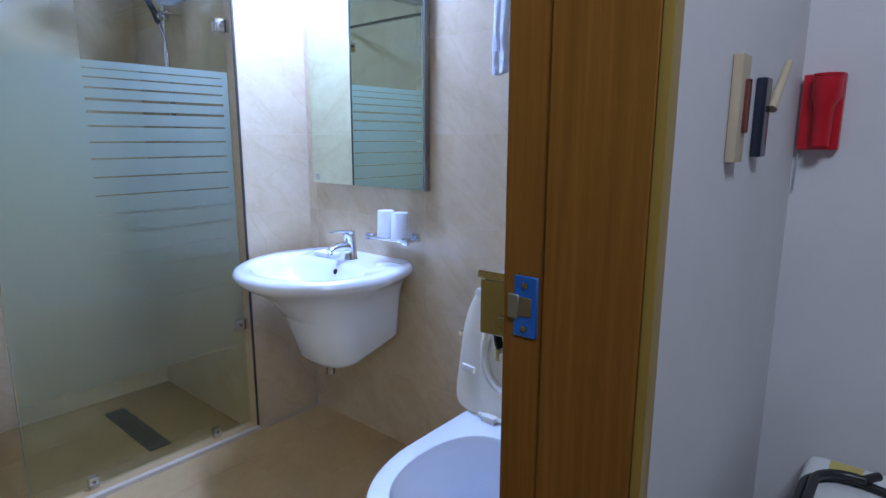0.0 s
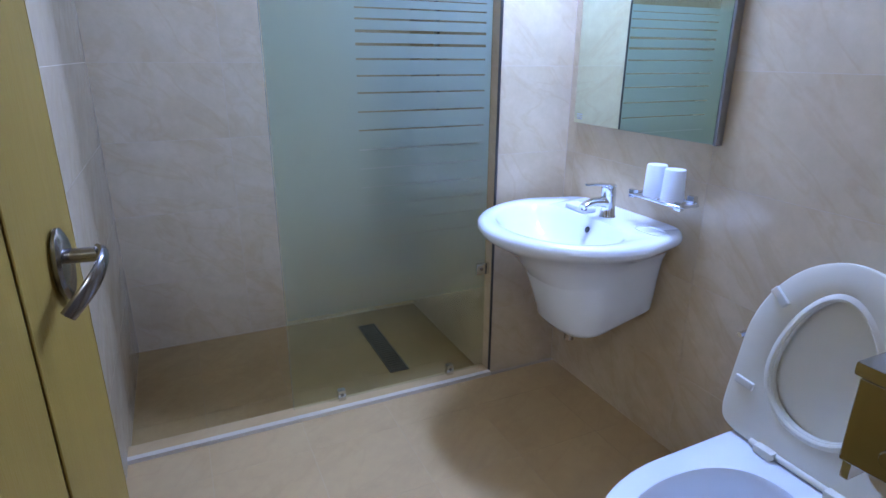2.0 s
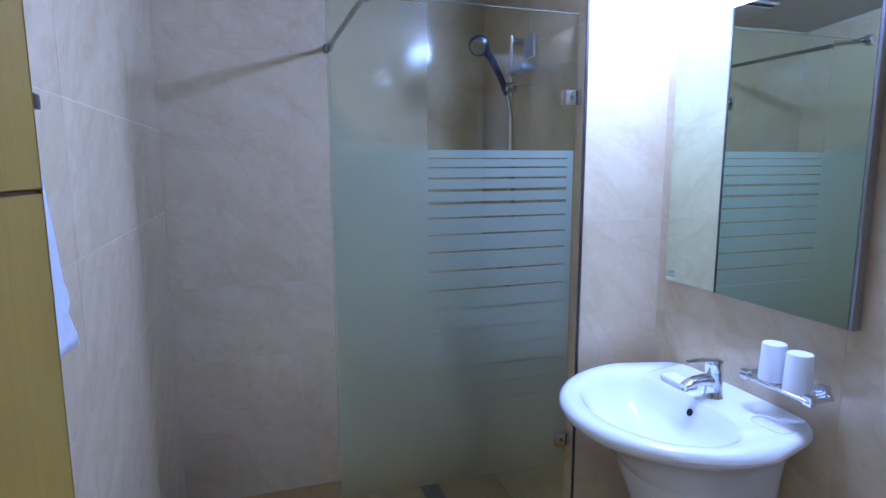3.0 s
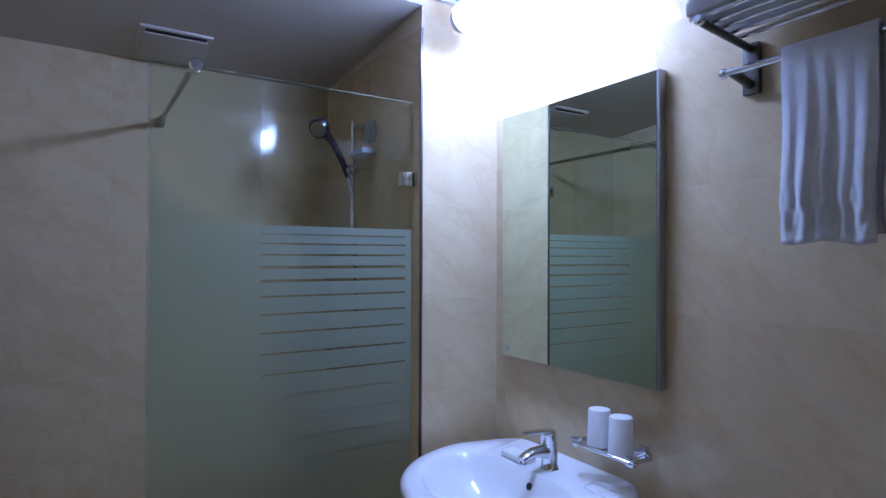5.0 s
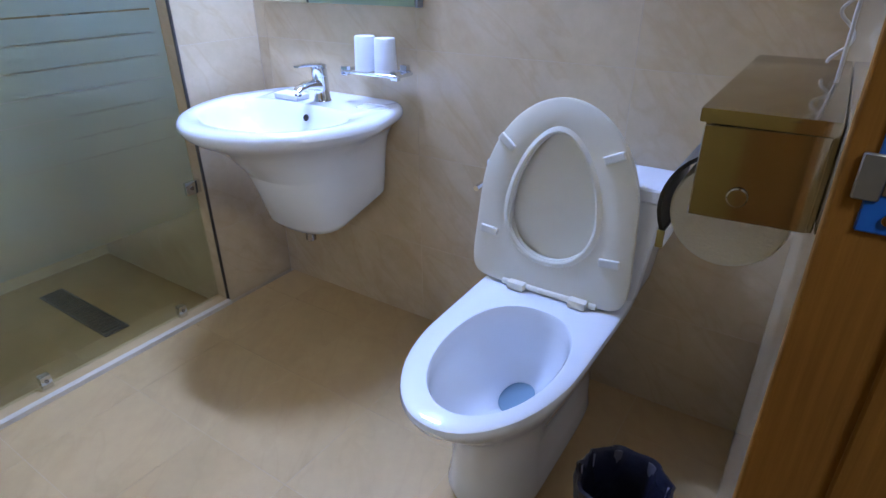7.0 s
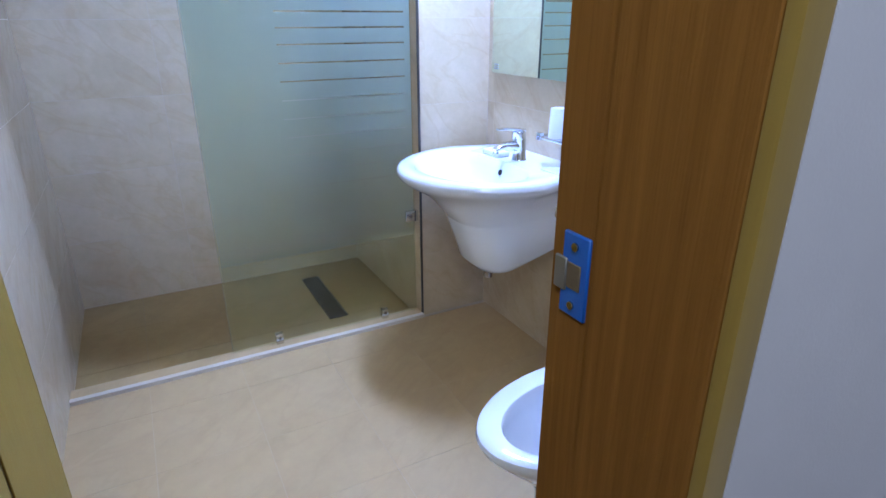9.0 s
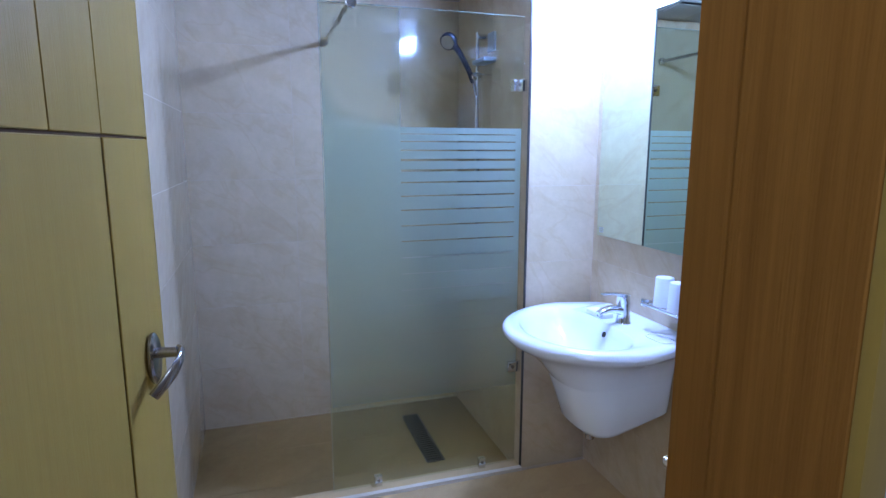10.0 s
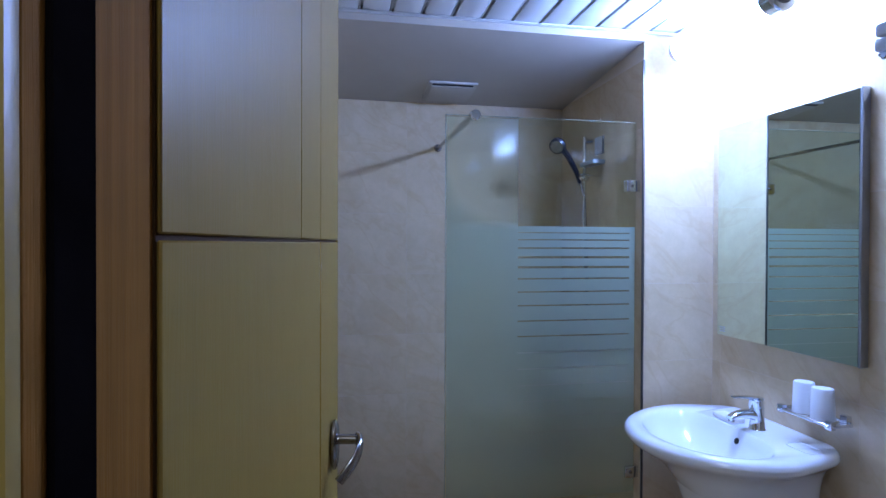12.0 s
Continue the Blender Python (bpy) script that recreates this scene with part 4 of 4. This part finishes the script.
# ---- paper holder, roll, hair dryer on the door wall ----
PX0, PX1, PY0, PY1 = XD - 0.092, XD - 0.0005, 0.712, 1.02
pbox = holder("paper_dispenser", (PX1, PY0, 1.03), "polished steel tissue dispenser box on the wall", "dispenser")
part("case", box(B(), PX0, PX1, PY0, PY1, 0.998, 1.076, 0.003, 2), STEEL, pbox)
part("top_plate", box(B(), PX0 - 0.003, PX1, PY0 - 0.013, PY1, 1.0762, 1.088, 0.003, 2), STEEL, pbox)


def leaf_lid(bm):
    """Turns the lid about its upright hinge at the wall."""
    bmesh.ops.rotate(bm, verts=bm.verts, cent=(PX1 - 0.002, PY0 - 0.0005, 1.0), matrix=Matrix.Rotation(radians(5.0), 3, "Z"))
    return bm


bm = disc(B(), (PX0 + 0.035, PY0 - 0.005, 1.020), (0, 1, 0), 0.008, 0.003, 24, 0.001)
lid = part("lid", leaf_lid(box(B(), PX0 + 0.001, PX1 - 0.004, PY0 - 0.0035, PY0 - 0.0005, 0.999, 1.075, 0.001, 1)), STEEL, pbox, "mirror-polished lid, slightly ajar")
part("lock", leaf_lid(bm), STEEL, lid, "small round lock")
roll = holder("paper_roll", (XD - 0.05, 0.86, 0.93), "toilet paper roll in black holder under dispenser", "toilet paper")
RXX, RZ = XD - 0.068, 0.966
bm = B()
prof = [(0.004, 0.80), (0.053, 0.80), (0.055, 0.803), (0.055, 0.907), (0.053, 0.91), (0.004, 0.91)]
loft(bm, [[(RXX + r * math.cos(a), yy, RZ + r * math.sin(a)) for a in (2 * math.pi * k / 40 for k in range(40))] for r, yy in prof])
part("paper", bm, PAPER, roll)
pts = [(RXX + 0.062 * math.cos(a), 0.80, RZ + 0.062 * math.sin(a)) for a in (radians(d) for d in range(70, 206, 9))]
bm = B()
rings = []
for q in pts:
    dx, dz = (q[0] - RXX) / 0.062, (q[2] - RZ) / 0.062
    rings.append([(q[0] + e * dx, yy, q[2] + e * dz) for e, yy in ((0.0, 0.795), (0.004, 0.795), (0.004, 0.915), (0.0, 0.915))])
loft(bm, rings)
part("cover", bm, BLACK_PLASTIC, roll, "black curved cover")
part("cover_edge", box(B(), pts[-1][0] - 0.006, pts[-1][0] + 0.003, 0.794, 0.916, pts[-1][2] - 0.022, pts[-1][2] - 0.001, 0.003), CHROME, roll, "chrome cover edge")
part("wall_arm", box(B(), RXX + 0.0125, XD - 0.0005, 0.912, 0.922, RZ - 0.02, RZ + 0.02, 0.003), BLACK_PLASTIC, roll)

dry = holder("hair_dryer", (XD, 0.9, 1.25), "white wall-mounted hair dryer with coiled cord", "hair dryer")
DX, DY = XD - 0.043, 0.895
part("wall_holder", box(B(), XD - 0.018, XD - 0.0005, DY - 0.032, DY + 0.032, 1.285, 1.40, 0.008, 3), WHITE_PLASTIC, dry)
part("barrel", loft(B(), [[(DX + r * math.cos(a), DY + r * math.sin(a), z) for a in (2 * math.pi * k / 36 for k in range(36))] for r, z in ((0.026, 1.282), (0.0315, 1.2825), (0.032, 1.29), (0.034, 1.36), (0.032, 1.385), (0.022, 1.396))]), WHITE_PLASTIC, dry)
nozzle = part("nozzle", loft(B(), [[(DX + r * math.cos(a), DY + r * math.sin(a), z) for a in (2 * math.pi * k / 36 for k in range(36))] for r, z in ((0.030, 1.262), (0.0385, 1.236), (0.041, 1.235), (0.0415, 1.238), (0.040, 1.277), (0.037, 1.2815))]), WHITE_PLASTIC, dry, "wide white nozzle collar")
part("outlet", disc(B(), (DX, DY, 1.2615), (0, 0, 1), 0.0298, 0.003, 28, 0.0005), HOLE, nozzle, "dark air outlet")
pts = []
for i in range(180):
    a = i / 179
    c = 2 * math.pi * 4 * a
    pts.append((XD - 0.016 - 0.008 * math.cos(c), DY + 0.055 - 0.02 * a + 0.017 * math.sin(c), 1.285 - 0.188 * a))
part("coiled_cord", sweep(B(), pts, 0.0018, 8), PALE_CORD, dry, "cream coiled cord")
part("cord_lead", sweep(B(), [(XD - 0.008, DY + 0.02, 1.29), (XD - 0.010, DY - 0.005, 1.22), (XD - 0.012, DY - 0.03, 1.15), (XD - 0.012, DY - 0.036, 1.0885)], 0.0018, 8), PALE_CORD, dry, "cream straight cord")

# ---- towel rack and towels ----
rack = holder("towel_rack", (-0.7, YS, 1.85), "chrome towel rack with bar shelf and lower rail", "towel rack")
KX0, KX1, KY, KZ = -1.045, -0.42, 1.585, 1.838
for x in (-1.018, -0.45):
    part("bracket", box(B(), x - 0.019, x + 0.019, YS - 0.014, YS - 0.0005, 1.800, 1.918, 0.003), DARK_METAL, rack, "dark upright wall bracket")
    part("shelf_arm", sweep(B(), [(x, YS - 0.014, 1.905), (x, 1.49, 1.922), (x, 1.472, 1.926)], 0.009, 14), DARK_METAL, rack)
    part("rail_arm", sweep(B(), [(x, YS - 0.014, 1.822), (x, KY, KZ)], 0.011, 14), DARK_METAL, rack)
    part("arm_end", disc(B(), (x, 1.466, 1.928), (0, 1, -0.1), 0.012, 0.018, 18, 0.004), CHROME, rack, "bright chrome end")
for i in range(5):
    y = 1.475 + 0.037 * i
    part("shelf_bar", sweep(B(), [(KX0, y, 1.9375 - 0.003 * i), (KX1, y, 1.9375 - 0.003 * i)], 0.0055, 10), CHROME, rack)
rl = part("rail", sweep(B(), [(KX0 + 0.014, KY, KZ), (KX1 - 0.012, KY, KZ)], 0.008, 12), CHROME, rack)
for x in (KX0 + 0.008, KX1 - 0.006):
    part("rail_cap", disc(B(), (x, KY, KZ), (1, 0, 0), 0.012, 0.016, 16, 0.004), CHROME, rl)


def hung(name, x0, x1, y, ztop, zf, zb, seed, label, group, gap=0.014, flare=0.0):
    """A towel folded over a rail: front and back leaves with soft folds."""
    rnd = random.Random(seed)
    ph = [rnd.uniform(0, 6.28) for _ in range(4)]
    bm = B()
    nx, path = 80, []
    for i in range(34):
        path.append((-gap, zf + (ztop - zf) * i / 33))
    for i in range(1, 8):
        a = math.pi * i / 8
        path.append((-gap * math.cos(a), ztop + gap * math.sin(a)))
    for i in range(22):
        path.append((gap, ztop - (ztop - zb) * i / 21))
    grid = []
    for i in range(nx + 1):
        f = i / nx
        x = x0 + (x1 - x0) * f
        col = []
        for dy, z in path:
            d = min(1.0, max(0.0, (ztop - z) / 0.25))
            fold = 0.0065 * d * math.sin(f * 10 + ph[0] + 0.9 * math.sin(z * 6 + ph[1])) + 0.004 * d * math.sin(f * 31 + ph[2])
            sg = 1 if dy > 0 else -1
            hem = 0.0025 if (z - (zf if dy < 0 else zb)) % 0.5 < 0.02 else 0.0
            rise = z - (zf if dy < 0 else zb)
            if 0.035 < rise < 0.10:
                hem = 0.003 * math.sin(f * 48 + 2.0 * math.sin(rise * 90))
            yy = y + dy + (fold * (0.8 if dy < 0 else 0.3) - 0.006 * d * (dy < 0)) + sg * hem
            col.append(bm.verts.new((x - flare * (1 - f) * (ztop - z) / (ztop - zf) + 0.004 * d * math.sin(z * 17 + ph[3]), min(yy, YS - 0.012) if name == "hand_towel" else yy, z + 0.004 * math.sin(f * 9 + ph[1]) * d)))
        grid.append(col)
    for a, b in zip(grid, grid[1:]):
        for i in range(len(path) - 1):
            bm.faces.new((a[i], a[i + 1], b[i + 1], b[i]))
    ob = thing(name, bm, TOWEL, label, "towel", group)
    so = ob.modifiers.new("thick", "SOLIDIFY")
    so.thickness, so.offset = 0.005, 0.0
    return ob


hung("hand_towel", -0.903, -0.735, KY, KZ + 0.005, 1.452, 1.47, 3, "white terry hand towel hung over the rack rail", "towels on the rack")
hung("hand_towel", -0.715, -0.565, KY, KZ + 0.005, 1.462, 1.48, 8, "white terry hand towel hung over the rack rail", "towels on the rack")


def folded(x0, x1, z, seed):
    rnd = random.Random(seed)
    bm = B()
    for k in range(2):
        box(bm, x0 + rnd.uniform(0, 0.01), x1, 1.455 + rnd.uniform(0, 0.01), 1.645, z + 0.036 * k, z + 0.034 + 0.036 * k, 0.014, 4)
    for v in bm.verts:
        v.co += Vector((0.004 * math.sin(40 * v.co.y), 0.004 * math.sin(31 * v.co.x), 0))
    return thing("folded_towel", bm, TOWEL, "folded white towel lying on the rack shelf", "towel", "towels on the rack")


folded(-1.055, -0.76, 1.9435, 1)
folded(-0.735, -0.46, 1.9435, 2)

# towel bar behind the door
tb = holder("towel_bar", (-1.2, YL, 1.55), "dark metal towel bar behind the open door", "towel bar")
part("rod", sweep(B(), [(-1.285, YL + 0.05, 1.562), (-0.82, YL + 0.05, 1.562)], 0.007, 12), SATIN, tb)
for x in (-1.272, -0.83):
    part("bracket", box(B(), x - 0.012, x + 0.012, YL + 0.0005, YL + 0.062, 1.552, 1.574, 0.002), DARK_METAL, tb)
hung("bath_towel", -1.215, -0.99, YL + 0.05, 1.567, 1.165, 1.19, 5, "white bath towel hung over bar behind door", "", 0.012, 0.135)

# ---- hall ----
def plaque(name, y0, y1, z0, z1, label, cat, bits):
    h = holder(name, (XH, (y0 + y1) / 2, (z0 + z1) / 2), label, cat)
    for nm, dx0, dx1, a0, a1, b0, b1, m in bits:
        part(nm, box(B(), XH + dx0, XH + dx1, y0 + (y1 - y0) * a0, y0 + (y1 - y0) * a1, z0 + (z1 - z0) * b0, z0 + (z1 - z0) * b1, 0.003), m, h)
    return h


plaque("wooden_hanger", 0.834, 0.872, 1.233, 1.357, "pale wooden wall plaque with dark inlay strip", "wall hanging",
       [("board", 0.0005, 0.012, 0, 1, 0, 1, PALE_WOOD), ("inlay", 0.0125, 0.014, 0.45, 0.9, 0.28, 0.78, INLAY)])
wh = plaque("wall_hook", 0.955, 0.998, 1.237, 1.340, "dark wall hook with pale wooden prong", "wall hook",
            [("hook_plate", 0.0005, 0.014, 0, 0.7, 0, 1, NAVY_PLASTIC)])
part("prong", sweep(B(), [(XH + 0.016, 0.982, 1.300), (XH + 0.019, 1.012, 1.336), (XH + 0.022, 1.034, 1.366)], 0.005, 10, [0.007, 0.0055, 0.0045]), PALE_WOOD, wh, "pale wooden prong")
fl = holder("emergency_torch", (0.0, HY1, 1.30), "red plastic emergency torch in wall holder", "torch")
part("holder", box(B(), XH + 0.006, XH + 0.066, HY1 - 0.020, HY1 - 0.0005, 1.243, 1.368, 0.004), RED_PLASTIC, fl)
part("torch", sweep(B(), [(XH + 0.042, HY1 - 0.034, 1.249), (XH + 0.042, HY1 - 0.034, 1.312), (XH + 0.044, HY1 - 0.036, 1.330), (XH + 0.044, HY1 - 0.036, 1.362)], 0.018, 20, [0.013, 0.0145, 0.021, 0.021]), RED_PLASTIC, fl)
part("head_rim", sweep(B(), [(XH + 0.044, HY1 - 0.036, 1.3625), (XH + 0.044, HY1 - 0.036, 1.3665)], 0.022, 20), RED_PLASTIC, fl)
part("strap", sweep(B(), [(XH + 0.008, HY1 - 0.008, 1.242), (XH + 0.006, HY1 - 0.006, 1.17)], 0.0012, 6), GREY_PLASTIC, fl, "thin hanging strap")

fr = holder("mini_fridge", (0.25, 0.9, HZ), "white small refrigerator with cable lying on top", "refrigerator")
part("body", box(B(), 0.038, 0.50, 0.80, HY1 - 0.006, HZ + 0.02, 0.697, 0.034, 5), WHITE_PLASTIC, fr)
part("label_note", box(B(), 0.076, 0.124, 1.222, 1.254, 0.6972, 0.6982), YELLOW_NOTE, fr, "small yellow sticker", flat=True)
for x in (0.07, 0.43):
    part("foot", disc(B(), (x, 0.95, HZ + 0.0105), (0, 0, 1), 0.02, 0.02, 16), BLACK_PLASTIC, fr)
for r, z, end in ((0.066, 0.7045, (0.45, 1.13)), (0.052, 0.7185, (0.20, 1.29))):
    pc = [(0.117 - r, 0.88 + 0.08 * k, z) for k in range(4)]
    pc += [(0.117 + r * math.cos(radians(d)), 1.126 + 0.95 * r * math.sin(radians(d)), z) for d in range(180, 75, -10)]
    pc += [(pc[-1][0] + (end[0] - pc[-1][0]) * k / 4, pc[-1][1] + (end[1] - pc[-1][1]) * k / 4, z) for k in range(1, 5 if r > 0.06 else 2)]
    thing("power_cable", sweep(B(), pc, 0.0072, 12), BLACK_PLASTIC, "black power cable lying on the refrigerator", "cable", "cables on the refrigerator")

# ---- tiles ----
TILES = {}


def tile(parent, lo, hi, axis, material, bev=0.0):
    """One tile filling lo..hi, under its wall or floor; alike tiles share a mesh."""
    size = tuple(round(b - a, 4) for a, b in zip(lo, hi))
    if min(size) <= 0.003:
        return
    key = (size, material.name)
    if key not in TILES:
        sx, sy, sz = (s / 2 for s in size)
        TILES[key] = mesh_of("tile", box(B(), -sx, sx, -sy, sy, -sz, sz, bev, 1), material)
    ob = new("tile", TILES[key])
    ob.parent = parent
    ob.location = [(a + b) / 2 for a, b in zip(lo, hi)]


def run(a0, a1, start, step):
    """Cuts of a0..a1 by joints at start + k * step."""
    k = math.floor((a0 - start) / step) + 1
    cuts = [a0]
    while start + k * step < a1 - 0.004:
        if start + k * step > a0 + 0.004:
            cuts.append(start + k * step)
        k += 1
    return list(zip(cuts, cuts[1:] + [a1]))


J, TH, TW, Z0 = 0.0008, 0.326, 0.652, 0.953
for a0, a1 in run(XP + 0.002, XD + T, -0.627, TW):
    for z0, z1 in run(0.0, ZC, Z0, TH):
        tile(wall_north, (a0 + J, YS, z0 + J), (a1 - J, YS + T, z1 - J), 1, WALL_TILE)
for z0, z1 in run(0.0, ZC + 0.03, Z0, TH):
    tile(wall_pier, (XP - T, YP + 0.007, z0 + J), (XP, YS - 0.0005, z1 - J), 0, WALL_TILE)
for a0, a1 in run(XB, XP - 0.007, XP - 0.4, TW):
    for z0, z1 in run(ZF, ZS, Z0, TH):
        tile(wall_pier, (a0 + J, YP, z0 + J), (a1 - J, YP + T, z1 - J), 1, WALL_TILE)
for a0, a1 in run(YL, YP, 0.46, TW):
    for z0, z1 in run(ZF, ZS, Z0, TH):
        tile(wall_west, (XB - T, a0 + J, z0 + J), (XB, a1 - J, z1 - J), 0, WALL_TILE)
for a0, a1 in run(XB, XD, -1.62, TW):
    for z0, z1 in run(ZF, ZC, Z0, TH):
        tile(wall_south, (a0 + J, YL - T, z0 + J), (a1 - J, YL, min(z1, ZS if a1 < XP else ZC) - J), 1, WALL_TILE)
for a0, a1 in run(JY1 + 0.031, YS, YS - TW, TW):
    for z0, z1 in run(0.0, ZC, Z0, TH):
        tile(wall_east, (XD, a0 + J, z0 + J), (XD + T, a1 - J, z1 - J), 0, WALL_TILE)
for z0, z1 in ((2.131, ZC),):
    tile(wall_east, (XD, JY0 + 0.0, z0), (XD + T, JY1 + 0.029, z1), 0, WALL_TILE)
for a0, a1 in run(XP + 0.0225, XD - 0.0005, -1.46, TH):
    for b0, b1 in run(YL, YS, 1.18, TH):
        tile(floor_slab, (a0 + J, b0 + J, -T), (a1 - J, b1 - J, 0.0), 2, FLOOR_TILE)
for a0, a1 in run(XB, XG - 0.0225, XB, TH):
    for b0, b1 in run(YL, YP, 1.18, TH):
        tile(shower_floor, (a0 + J, b0 + J, ZF - T), (a1 - J, b1 - J, ZF), 2, SHOWER_TILE)
